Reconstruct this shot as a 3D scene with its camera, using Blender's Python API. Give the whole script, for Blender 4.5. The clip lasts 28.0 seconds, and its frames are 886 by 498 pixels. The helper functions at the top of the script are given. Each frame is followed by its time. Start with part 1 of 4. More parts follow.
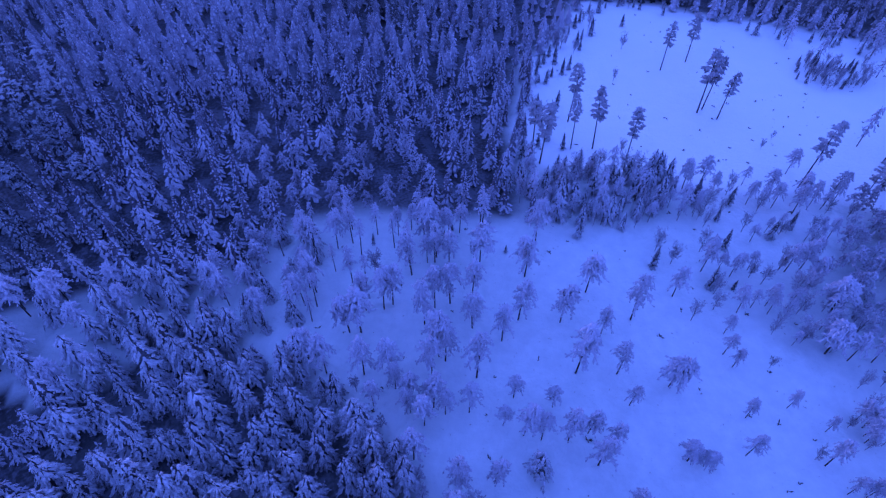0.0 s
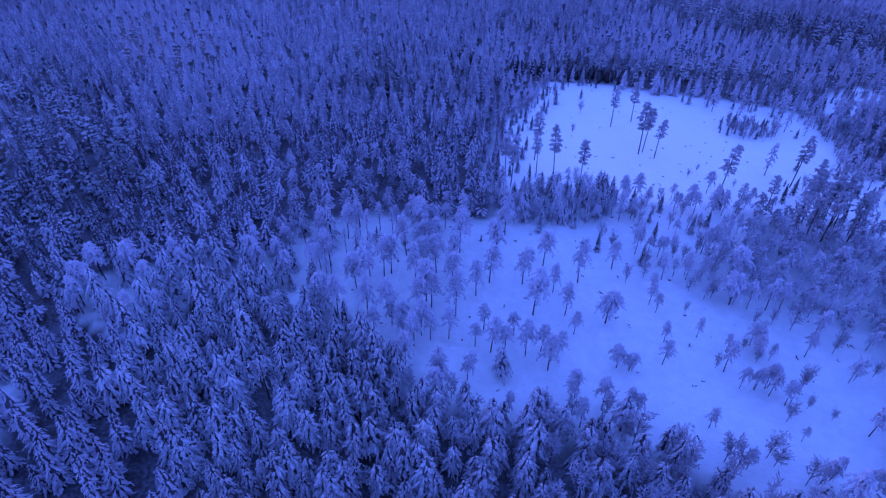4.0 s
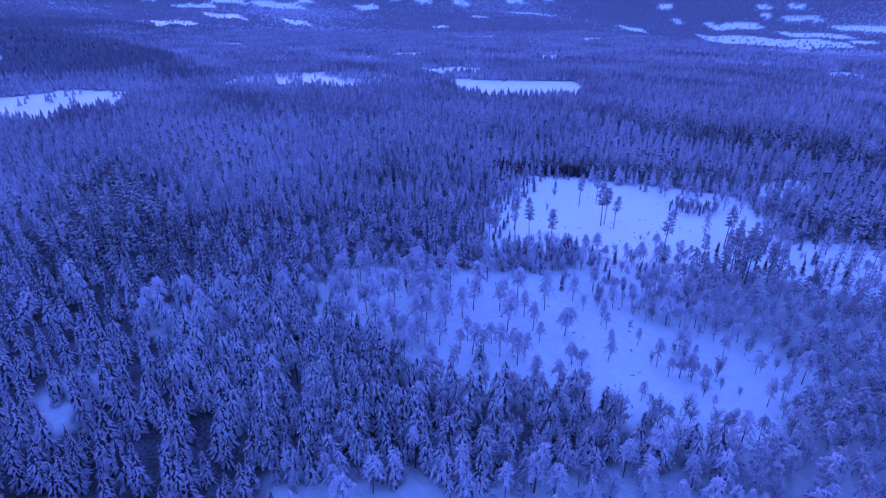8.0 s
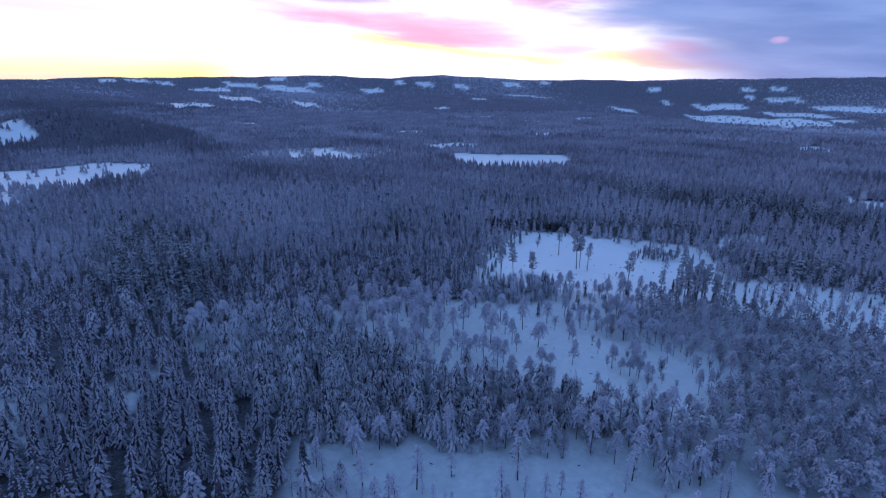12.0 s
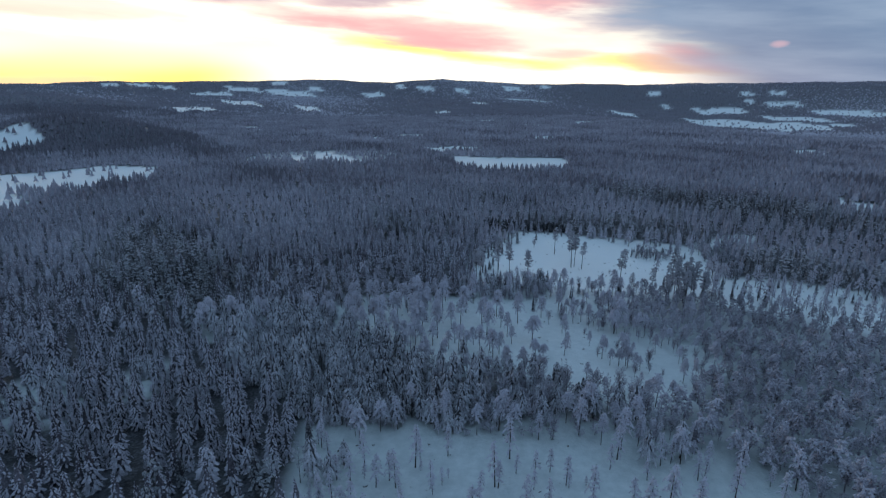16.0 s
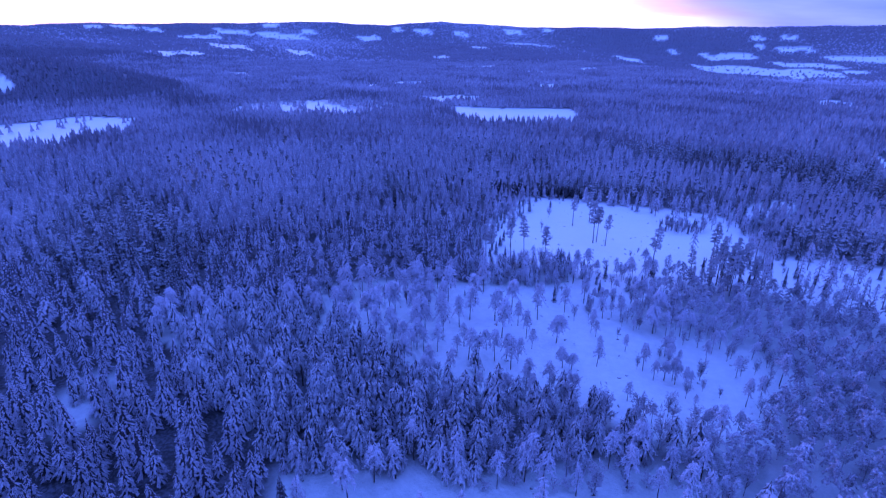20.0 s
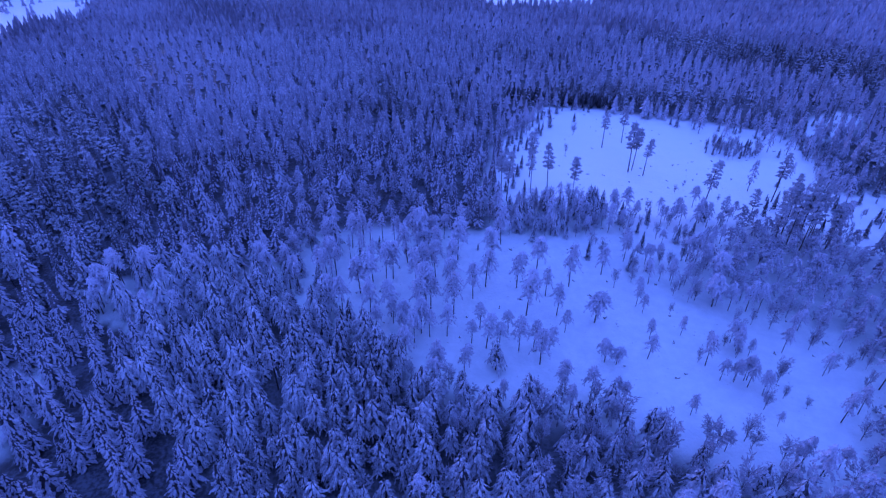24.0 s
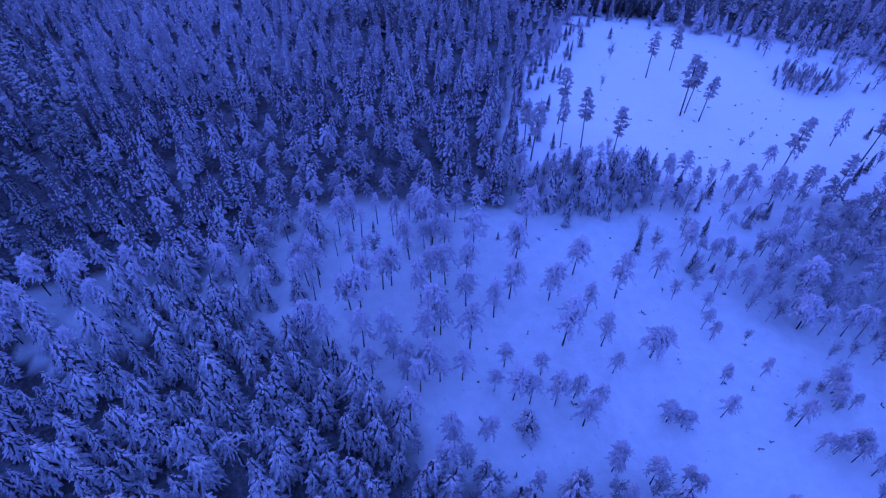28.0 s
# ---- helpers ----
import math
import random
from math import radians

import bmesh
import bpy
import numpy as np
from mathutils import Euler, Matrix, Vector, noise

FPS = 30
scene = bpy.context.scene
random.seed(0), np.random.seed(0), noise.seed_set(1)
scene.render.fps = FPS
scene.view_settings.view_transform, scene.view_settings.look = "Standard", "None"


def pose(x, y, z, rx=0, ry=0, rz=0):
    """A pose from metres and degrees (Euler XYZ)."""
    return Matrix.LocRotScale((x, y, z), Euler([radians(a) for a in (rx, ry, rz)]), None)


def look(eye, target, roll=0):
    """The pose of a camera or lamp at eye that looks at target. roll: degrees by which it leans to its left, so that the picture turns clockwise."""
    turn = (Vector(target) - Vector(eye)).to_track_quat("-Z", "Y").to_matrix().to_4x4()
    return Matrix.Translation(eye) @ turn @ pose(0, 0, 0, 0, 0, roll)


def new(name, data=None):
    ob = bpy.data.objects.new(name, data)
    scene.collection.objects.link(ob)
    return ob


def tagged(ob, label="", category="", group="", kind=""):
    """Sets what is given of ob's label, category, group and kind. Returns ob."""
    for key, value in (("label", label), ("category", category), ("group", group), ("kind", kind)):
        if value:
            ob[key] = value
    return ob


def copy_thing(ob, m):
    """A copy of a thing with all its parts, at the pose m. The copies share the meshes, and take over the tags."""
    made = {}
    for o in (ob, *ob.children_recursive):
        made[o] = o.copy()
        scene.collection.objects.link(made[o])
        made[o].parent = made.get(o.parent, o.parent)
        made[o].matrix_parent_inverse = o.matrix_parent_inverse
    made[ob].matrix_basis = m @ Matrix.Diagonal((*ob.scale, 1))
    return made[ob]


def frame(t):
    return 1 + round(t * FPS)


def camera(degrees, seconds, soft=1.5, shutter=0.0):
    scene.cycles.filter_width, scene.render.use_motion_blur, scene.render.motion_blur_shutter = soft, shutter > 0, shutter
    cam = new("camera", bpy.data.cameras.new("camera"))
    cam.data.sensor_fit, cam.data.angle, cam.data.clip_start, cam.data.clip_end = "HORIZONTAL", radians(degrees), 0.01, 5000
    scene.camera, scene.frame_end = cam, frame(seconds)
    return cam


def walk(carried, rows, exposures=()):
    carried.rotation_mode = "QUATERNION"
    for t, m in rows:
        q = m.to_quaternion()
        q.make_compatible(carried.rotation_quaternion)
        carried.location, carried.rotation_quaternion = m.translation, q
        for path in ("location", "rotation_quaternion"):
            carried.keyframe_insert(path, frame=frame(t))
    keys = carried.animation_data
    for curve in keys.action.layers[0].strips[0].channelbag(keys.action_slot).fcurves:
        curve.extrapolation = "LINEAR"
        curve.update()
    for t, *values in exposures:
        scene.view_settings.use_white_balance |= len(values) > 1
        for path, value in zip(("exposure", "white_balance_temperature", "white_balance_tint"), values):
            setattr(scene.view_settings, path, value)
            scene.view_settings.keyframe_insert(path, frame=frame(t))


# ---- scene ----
# camera and its flight: a drone backs away over a mire, lifts its view to the horizon and returns
cam = camera(77.7, 28.0, soft=1.3)
METRES, EYE, TILT, LEAN, TURN = 270.0, 85.0, 0.0, 2.3, 0.0
ROWS = [
    (0.0, 0.0, 0.0, 0.0, 2.45, -46.96, -2.29),
    (0.5, 0.0024, -0.0189, -0.0006, 2.43, -45.78, -2.28),
    (1.0, 0.0049, -0.0376, -0.0007, 2.44, -44.68, -2.29),
    (1.5, 0.0075, -0.0566, -0.0013, 2.4, -43.5, -2.29),
    (2.0, 0.0098, -0.0757, -0.0011, 2.42, -42.22, -2.35),
    (2.5, 0.0121, -0.0949, -0.0017, 2.45, -40.64, -2.34),
    (3.0, 0.0141, -0.114, -0.0021, 2.49, -39.07, -2.36),
    (3.5, 0.0159, -0.1331, -0.0026, 2.5, -37.48, -2.4),
    (5.5, 0.0233, -0.2079, -0.0041, 2.65, -31.19, -2.35),
    (6.0, 0.0252, -0.2266, -0.0048, 2.67, -29.57, -2.35),
    (6.5, 0.0279, -0.2452, -0.0045, 2.71, -28.03, -2.28),
    (7.0, 0.0301, -0.2638, -0.0051, 2.7, -26.42, -2.33),
    (7.5, 0.0324, -0.2826, -0.0054, 2.7, -25.02, -2.34),
    (8.0, 0.0348, -0.3012, -0.0054, 2.76, -23.9, -2.3),
    (8.5, 0.0368, -0.3195, -0.0064, 2.78, -22.6, -2.3),
    (9.0, 0.0392, -0.3378, -0.0063, 2.81, -21.23, -2.33),
    (9.5, 0.0415, -0.3559, -0.0065, 2.84, -19.85, -2.32),
    (10.0, 0.0434, -0.3729, -0.0068, 2.85, -18.52, -2.3),
    (10.5, 0.0456, -0.3902, -0.0072, 2.83, -17.42, -2.27),
    (11.0, 0.0476, -0.407, -0.0076, 2.88, -16.66, -2.29),
    (11.5, 0.0495, -0.4229, -0.0082, 2.9, -16.4, -2.22),
    (12.0, 0.0515, -0.4387, -0.0083, 2.94, -16.23, -2.18),
    (12.5, 0.0536, -0.4545, -0.0083, 2.98, -16.05, -2.2),
    (14.5, 0.064, -0.5155, -0.0083, 3.16, -15.76, -2.1),
    (15.0, 0.0615, -0.5022, -0.008, 3.1, -15.79, -2.13),
    (15.5, 0.0586, -0.4864, -0.008, 3.06, -15.78, -2.15),
    (16.0, 0.0564, -0.4716, -0.0078, 3.02, -15.84, -2.17),
    (16.5, 0.0541, -0.4558, -0.0079, 2.99, -16.06, -2.18),
    (17.0, 0.052, -0.44, -0.0078, 2.96, -16.26, -2.17),
    (17.5, 0.05, -0.4242, -0.0077, 2.92, -16.43, -2.19),
    (18.0, 0.048, -0.4083, -0.0073, 2.88, -16.66, -2.24),
    (18.5, 0.0459, -0.3912, -0.0072, 2.84, -17.39, -2.25),
    (19.0, 0.0439, -0.3742, -0.0068, 2.86, -18.44, -2.27),
    (19.5, 0.0417, -0.3572, -0.0066, 2.85, -19.75, -2.32),
    (20.0, 0.0396, -0.3391, -0.0064, 2.83, -21.13, -2.33),
    (20.5, 0.0374, -0.3207, -0.0061, 2.81, -22.54, -2.29),
    (21.0, 0.0352, -0.3024, -0.0057, 2.78, -23.81, -2.27),
    (21.5, 0.0329, -0.2838, -0.0054, 2.71, -24.98, -2.32),
    (23.5, 0.0235, -0.2089, -0.0038, 2.64, -31.17, -2.32),
    (24.0, 0.0214, -0.1902, -0.0037, 2.6, -32.73, -2.36),
    (24.5, 0.0197, -0.1718, -0.0034, 2.59, -34.29, -2.35),
    (25.0, 0.0177, -0.1531, -0.0029, 2.53, -35.85, -2.38),
    (25.5, 0.0161, -0.1341, -0.0023, 2.52, -37.43, -2.4),
    (26.0, 0.0142, -0.1154, -0.0021, 2.51, -38.95, -2.38),
    (26.5, 0.0121, -0.0961, -0.0018, 2.45, -40.54, -2.37),
    (27.0, 0.0099, -0.0769, -0.0014, 2.42, -42.12, -2.36),
    (27.5, 0.0075, -0.0579, -0.0013, 2.39, -43.43, -2.31),
    (28.0, 0.0049, -0.0391, -0.0012, 2.43, -44.56, -2.31),
]

TINGE, GREY = (4295, 80), (0.0, 6430, 10)
TURN_GREY = [(1.0, 0.2, *TINGE), (3.0, 0.28, *TINGE), (6.0, 0.38, *TINGE), (9.0, 0.44, *TINGE), (9.7, 0.4, *TINGE), (10.2, 0.28, 4290, 81), (10.5, 0.18, 4310, 80), (11.0, 0.02, 4430, 75), (11.5, 0.02, 4750, 46), (12.0, 0.05, 5060, 31), (12.5, 0.0, 5900, 18)]
RETURN = [(16.6, 0.0, 5900, 18), (17.1, 0.03, 5400, 36), (17.6, 0.02, 4900, 50), (18.1, 0.03, 4470, 76), (18.6, 0.05, 4330, 80), (19.0, 0.1, 4300, 82),
          (19.5, 0.28, *TINGE), (20.0, 0.4, *TINGE), (21.0, 0.42, *TINGE), (23.0, 0.38, *TINGE), (26.0, 0.28, *TINGE), (28.0, 0.2, *TINGE)]
LIFT = 0.15
EXPOSURES = [(t, stops + LIFT, kelvin, tint) for t, stops, kelvin, tint in [(0.0, 0.2, *TINGE), *TURN_GREY, (13.2, *GREY), (15.8, *GREY), *RETURN]]
walk(cam, [(t, pose(0, 0, EYE, TILT, LEAN, TURN) @ pose(METRES * x, METRES * y, METRES * z, 90 + pitch, roll, yaw))
           for t, x, y, z, yaw, pitch, roll in ROWS], EXPOSURES)

rng = np.random.default_rng(7)

# ---- nodes ----
class Nodes:
    """A short way to write node trees."""
    def __init__(self, tree):
        self.tree = tree
        tree.nodes.clear()

    def add(self, kind, values=None, **settings):
        node = self.tree.nodes.new(kind)
        for key, value in settings.items():
            setattr(node, key, value)
        for key, value in (values or {}).items():
            if isinstance(value, bpy.types.NodeSocket):
                self.tree.links.new(value, node.inputs[key])
            else:
                node.inputs[key].default_value = value
        return node

    def math(self, op, a, b=0.0, c=0.0):
        return self.add("ShaderNodeMath", {0: a, 1: b, 2: c}, operation=op).outputs[0]

    def mix(self, fac, a, b):
        return self.add("ShaderNodeMix", {0: fac, 6: a, 7: b}, data_type="RGBA").outputs[2]

    def step(self, value, low, high):
        return self.add("ShaderNodeMapRange", {0: value, 1: low, 2: high, 3: 0.0, 4: 1.0}, interpolation_type="SMOOTHSTEP").outputs[0]

    def noise(self, vector, scale, detail=3.0, rough=0.55):
        return self.add("ShaderNodeTexNoise", {"Vector": vector, "Scale": scale, "Detail": detail, "Roughness": rough}).outputs[0]


# ---- world: a closed winter overcast with a gap of sunset low over the ridge ----
SUN_AZ, SUN_EL = 22.0, 1.5
world = bpy.data.worlds.new("winter_dusk")
scene.world = world
world.use_nodes = True
n = Nodes(world.node_tree)
way = n.add("ShaderNodeSeparateXYZ", {0: n.add("ShaderNodeTexCoord").outputs["Generated"]})
wx, wy, wz = way.outputs
az = n.math("MULTIPLY", n.math("ARCTAN2", wx, wy), 180 / math.pi)
el = n.math("MULTIPLY", n.math("ARCSINE", wz), 180 / math.pi)
lay = n.add("ShaderNodeCombineXYZ", {0: n.math("MULTIPLY", n.math("ADD", az, n.math("MULTIPLY", el, 2.2)), 0.05), 1: n.math("MULTIPLY", el, 0.30), 2: 3.0}).outputs[0]
wisps = n.noise(lay, 1.3, 5.0, 0.55)
broad = n.noise(lay, 0.45, 2.0, 0.5)
# the gap: open to the left and low down, closing towards the sun's place
edge = n.math("ADD", n.math("MULTIPLY_ADD", az, 1.0, -25.0), n.math("MULTIPLY", el, 1.5))
edge = n.math("ADD", edge, n.math("MULTIPLY", n.math("MULTIPLY_ADD", wisps, 22.0, -11.0), n.step(el, 1.0, 6.0)))
opening = n.math("SUBTRACT", 1.0, n.step(edge, -11.0, 5.0))
opening = n.math("MULTIPLY", opening, n.math("SUBTRACT", 1.0, n.step(el, 10.0, 22.0)))
opening = n.math("MULTIPLY", opening, n.step(az, -100.0, -45.0))
low = n.math("SUBTRACT", 1.0, n.step(n.math("ADD", el, n.math("MULTIPLY_ADD", broad, 7.0, -3.5)), 0.9, 4.2))
low = n.math("MULTIPLY", low, n.math("SUBTRACT", 1.0, n.step(az, -27.0, -16.0)))
glow = n.mix(low, (1.35, 1.22, 0.98, 1), (1.4, 1.0, 0.26, 1))
glow = n.mix(n.math("MULTIPLY", n.math("MULTIPLY", n.step(wisps, 0.40, 0.62), n.step(el, 3.0, 5.5)), 0.75), glow, (0.98, 0.70, 0.62, 1))
warp = n.math("MULTIPLY_ADD", wisps, 4.2, -2.1)
fray = n.noise(lay, 3.2, 4.0, 0.6)


def streak(under, a, e, wide, tall, slant, colour, strength):
    """A cloud bank in the gap: bearing and height of its middle, half its width and height in degrees."""
    u = n.math("DIVIDE", n.math("SUBTRACT", az, a), 1.15 * wide)
    v = n.math("ADD", n.math("SUBTRACT", el, e), n.math("MULTIPLY", n.math("SUBTRACT", az, a), slant))
    v = n.math("ADD", n.math("DIVIDE", v, tall), warp)
    r = n.math("ADD", n.math("MULTIPLY", u, u), n.math("MULTIPLY", v, v))
    r = n.math("ADD", r, n.math("MULTIPLY_ADD", fray, 1.6, -0.8))
    body = n.math("MULTIPLY", n.math("SUBTRACT", 1.0, n.step(r, -0.3, 1.9)), strength)
    return n.mix(body, under, (*colour, 1))


PINK, MAUVE, CREAM = (0.92, 0.42, 0.42), (0.52, 0.38, 0.44), (1.1, 0.92, 0.78)
YELLOW = (1.4, 1.02, 0.26)
glow = streak(glow, -5.0, 4.4, 8.0, 0.6, 0.1, YELLOW, 0.95)
glow = streak(glow, 5.0, 3.1, 8.0, 0.7, 0.06, YELLOW, 0.95)
glow = streak(glow, 16.0, 2.6, 6.0, 0.6, 0.12, YELLOW, 0.95)
glow = streak(glow, -38.0, 6.6, 9.0, 0.7, 0.0, (1.15, 0.72, 0.58), 0.8)
glow = streak(glow, -25.0, 8.8, 6.0, 1.1, 0.05, MAUVE, 0.9)
glow = streak(glow, -9.5, 8.9, 5.5, 0.9, 0.0, MAUVE, 0.9)
glow = streak(glow, -9.0, 6.2, 12.0, 1.1, 0.07, PINK, 0.95)
glow = streak(glow, -1.5, 5.0, 5.0, 0.6, 0.05, PINK, 0.8)
glow = streak(glow, 7.0, 8.4, 5.5, 0.8, 0.06, PINK, 0.9)
glow = streak(glow, 9.5, 5.6, 5.0, 1.4, 0.1, CREAM, 0.6)
glow = streak(glow, 8.8, 3.8, 3.0, 0.5, 0.05, (1.0, 0.55, 0.45), 0.8)
glow = streak(glow, 19.5, 2.4, 5.0, 0.8, 0.1, (1.0, 0.48, 0.36), 0.8)
glow = streak(glow, -40.0, 1.2, 7.0, 0.35, 0.0, (1.05, 0.66, 0.42), 0.8)
glow = streak(glow, 21.0, 3.0, 3.6, 0.7, 0.25, (0.95, 0.45, 0.42), 0.85)
over = n.mix(n.step(wisps, 0.3, 0.72), (0.125, 0.215, 0.35, 1), (0.235, 0.33, 0.46, 1))
high = n.mix(n.step(broad, 0.3, 0.7), (0.140, 0.242, 0.368, 1), (0.195, 0.31, 0.445, 1))
over = n.mix(n.step(el, 9.0, 40.0), over, high)
over = streak(over, 26.9, 4.0, 0.55, 0.24, 0.0, (0.60, 0.40, 0.47), 0.65)
sky_light = n.mix(opening, over, glow)
sky = n.add("ShaderNodeTexSky", sky_type="NISHITA", sun_disc=False, sun_elevation=radians(SUN_EL), sun_rotation=radians(SUN_AZ))
thin = n.add("ShaderNodeMix", {0: 0.97, 6: sky.outputs[0], 7: n.add("ShaderNodeVectorMath", {0: sky_light, 3: 10.0}, operation="SCALE").outputs[0]}, data_type="RGBA").outputs[2]
back = n.add("ShaderNodeBackground", {0: thin, 1: 0.11})
n.add("ShaderNodeOutputWorld", {0: back.outputs[0]})

sun = new("sun", bpy.data.lights.new("sun", "SUN"))
sun.data.energy, sun.data.angle, sun.data.color = 0.12, radians(12), (1.0, 0.72, 0.5)
away = Vector((math.sin(radians(SUN_AZ)), math.cos(radians(SUN_AZ)), math.tan(radians(4.0))))
sun.matrix_world = look((0, 0, 300), Vector((0, 0, 300)) - away)


# ---- materials ----
def material(name):
    m = bpy.data.materials.new(name)
    m.use_nodes = True
    return m, Nodes(m.node_tree)


def finish(n, colour, rough=0.8, height=None, depth=0.1, gloss=0.3):
    values = {"Base Color": colour, "Roughness": rough, "Specular IOR Level": gloss}
    if height is not None:
        values["Normal"] = n.add("ShaderNodeBump", {"Height": height, "Distance": depth, "Strength": 0.7}).outputs[0]
    n.add("ShaderNodeOutputMaterial", {0: n.add("ShaderNodeBsdfPrincipled", values).outputs[0]})


def crown_material(name, dark, frost, bare=0.15, full=0.85):
    """Needles or twigs with snow and rime lying on what faces up."""
    m, n = material(name)
    geo = n.add("ShaderNodeNewGeometry")
    up = n.add("ShaderNodeSeparateXYZ", {0: geo.outputs["Normal"]}).outputs[2]
    place = geo.outputs["Position"]
    fine = n.noise(place, 2.6, 3.0, 0.65)
    tree = n.noise(place, 0.22, 1.0)
    stand = n.noise(place, 0.012, 2.0)
    lie = n.math("ADD", up, n.math("MULTIPLY_ADD", fine, 1.0, -0.5))
    lie = n.math("ADD", lie, n.math("MULTIPLY_ADD", tree, 0.6, -0.3))
    lie = n.math("ADD", lie, n.math("MULTIPLY_ADD", stand, 0.7, -0.35))
    cover = n.step(lie, bare, full)
    needle = n.mix(tree, dark, tuple(c * 1.8 for c in dark[:3]) + (1,))
    finish(n, n.mix(cover, needle, frost), 0.85, fine, 0.08, 0.15)
    return m


NEEDLE, RIME = (0.054, 0.042, 0.047, 1), (0.70, 0.675, 0.76, 1)
SPRUCE = crown_material("frosted_spruce_needles", (0.056, 0.045, 0.054, 1), RIME, -0.38, 1.0)
CLOSE_PINE = crown_material("close_standing_pine_needles", (0.075, 0.062, 0.074, 1), RIME, -0.05, 1.0)
YOUNG_SPRUCE = crown_material("dusted_young_spruce_needles", (0.05, 0.046, 0.052, 1), (0.58, 0.59, 0.64, 1), -0.05, 0.95)
BARE_SPRUCE = crown_material("unfrosted_spruce_needles", (0.014, 0.015, 0.015, 1), (0.32, 0.33, 0.36, 1), 0.5, 1.5)
LADEN = crown_material("snow_laden_needles", NEEDLE, (0.75, 0.745, 0.81, 1), -0.15, 0.85)
PINE = crown_material("frosted_pine_needles", (0.115, 0.092, 0.108, 1), RIME, -0.5, 0.9)
BARE_PINE = crown_material("thinly_frosted_pine_needles", (0.045, 0.038, 0.041, 1), (0.62, 0.60, 0.66, 1), -0.2, 1.1)
DARK_SPRUCE = crown_material("lightly_frosted_spruce_needles", (0.032, 0.031, 0.032, 1), (0.53, 0.54, 0.58, 1), 0.1, 1.05)
BIRCH = crown_material("rimed_birch_twigs", (0.105, 0.082, 0.098, 1), (0.62, 0.61, 0.68, 1), -0.15, 1.1)
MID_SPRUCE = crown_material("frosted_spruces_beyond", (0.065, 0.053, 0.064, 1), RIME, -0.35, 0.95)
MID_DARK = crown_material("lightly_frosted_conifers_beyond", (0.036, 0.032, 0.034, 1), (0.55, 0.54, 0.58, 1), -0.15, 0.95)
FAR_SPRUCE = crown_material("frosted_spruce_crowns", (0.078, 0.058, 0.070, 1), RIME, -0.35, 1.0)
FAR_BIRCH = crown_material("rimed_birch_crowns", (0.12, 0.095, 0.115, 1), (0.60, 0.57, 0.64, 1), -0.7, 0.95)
# Dark tones lifted and evened to paint distance haze into the crowns.
FAR_DARK = crown_material("haze_lifted_dark_crowns", (0.085, 0.072, 0.084, 1), (0.42, 0.395, 0.45, 1), -0.6, 1.3)
# Inner needles: less frost, plus crown shade painted in as darker colour.
INNER_SHADE = crown_material("thinly_frosted_shaded_needles", (0.040, 0.035, 0.040, 1), (0.42, 0.43, 0.47, 1), 0.0, 1.2)
FOREST_INNER_SHADE = crown_material("frosted_shaded_needles", (0.046, 0.038, 0.045, 1), (0.56, 0.54, 0.61, 1), -0.15, 1.1)
TUFT = crown_material("heather_and_old_wood", (0.06, 0.05, 0.045, 1), (0.5, 0.5, 0.53, 1), 0.6, 1.6)


def bark_material(name, a, b):
    m, n = material(name)
    tex = n.add("ShaderNodeTexCoord").outputs["Object"]
    grain = n.noise(n.add("ShaderNodeMapping", {0: tex, 3: (6.0, 6.0, 1.2)}).outputs[0], 1.0, 4.0)
    finish(n, n.mix(grain, a, b), 0.9, grain, 0.03)
    return m


BARK = bark_material("dark_conifer_bark", (0.018, 0.014, 0.013, 1), (0.075, 0.058, 0.05, 1))
PALE_BARK = bark_material("birch_bark", (0.06, 0.055, 0.06, 1), (0.35, 0.34, 0.35, 1))


def ground_material():
    m, n = material("snow_cover")
    place = n.add("ShaderNodeNewGeometry").outputs["Position"]
    drift, fine, wide = n.noise(place, 0.16, 4.0), n.noise(place, 1.4, 4.0), n.noise(place, 0.012, 3.0)
    snow = n.mix(drift, (0.87, 0.905, 0.915, 1), (0.935, 0.955, 0.955, 1))
    # Mottled greyer tone over the mire, heath and small openings.
    greyed = n.math("MULTIPLY", n.add("ShaderNodeAttribute", attribute_name="greyed").outputs["Fac"], n.math("MULTIPLY_ADD", n.noise(place, 0.35, 5.0, 0.65), 0.7, 0.1))
    snow = n.mix(greyed, snow, (0.49, 0.535, 0.54, 1))
    tuft = n.step(n.math("ADD", fine, n.math("MULTIPLY", drift, 0.35)), 0.86, 0.98)
    snow = n.mix(tuft, snow, (0.24, 0.21, 0.19, 1))
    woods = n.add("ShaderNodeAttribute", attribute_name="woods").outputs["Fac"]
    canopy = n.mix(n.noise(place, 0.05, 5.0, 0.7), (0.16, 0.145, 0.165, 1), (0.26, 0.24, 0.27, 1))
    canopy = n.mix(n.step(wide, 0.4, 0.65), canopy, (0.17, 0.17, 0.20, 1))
    # Near woods: the shade under the trees is painted into the snow's colour.
    floor_shade = n.mix(n.step(n.math("ADD", fine, drift), 0.85, 1.2), (0.025, 0.023, 0.025, 1), (0.13, 0.13, 0.15, 1))
    canopy = n.mix(n.add("ShaderNodeAttribute", attribute_name="distance").outputs["Fac"], floor_shade, canopy)
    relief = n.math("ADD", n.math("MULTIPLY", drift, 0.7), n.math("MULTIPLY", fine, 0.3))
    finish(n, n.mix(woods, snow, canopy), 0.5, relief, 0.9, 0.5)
    return m


SNOW = ground_material()


# ---- the lie of the land ----
def smooth(v):
    v = np.clip(v, 0.0, 1.0)
    return v * v * (3 - 2 * v)


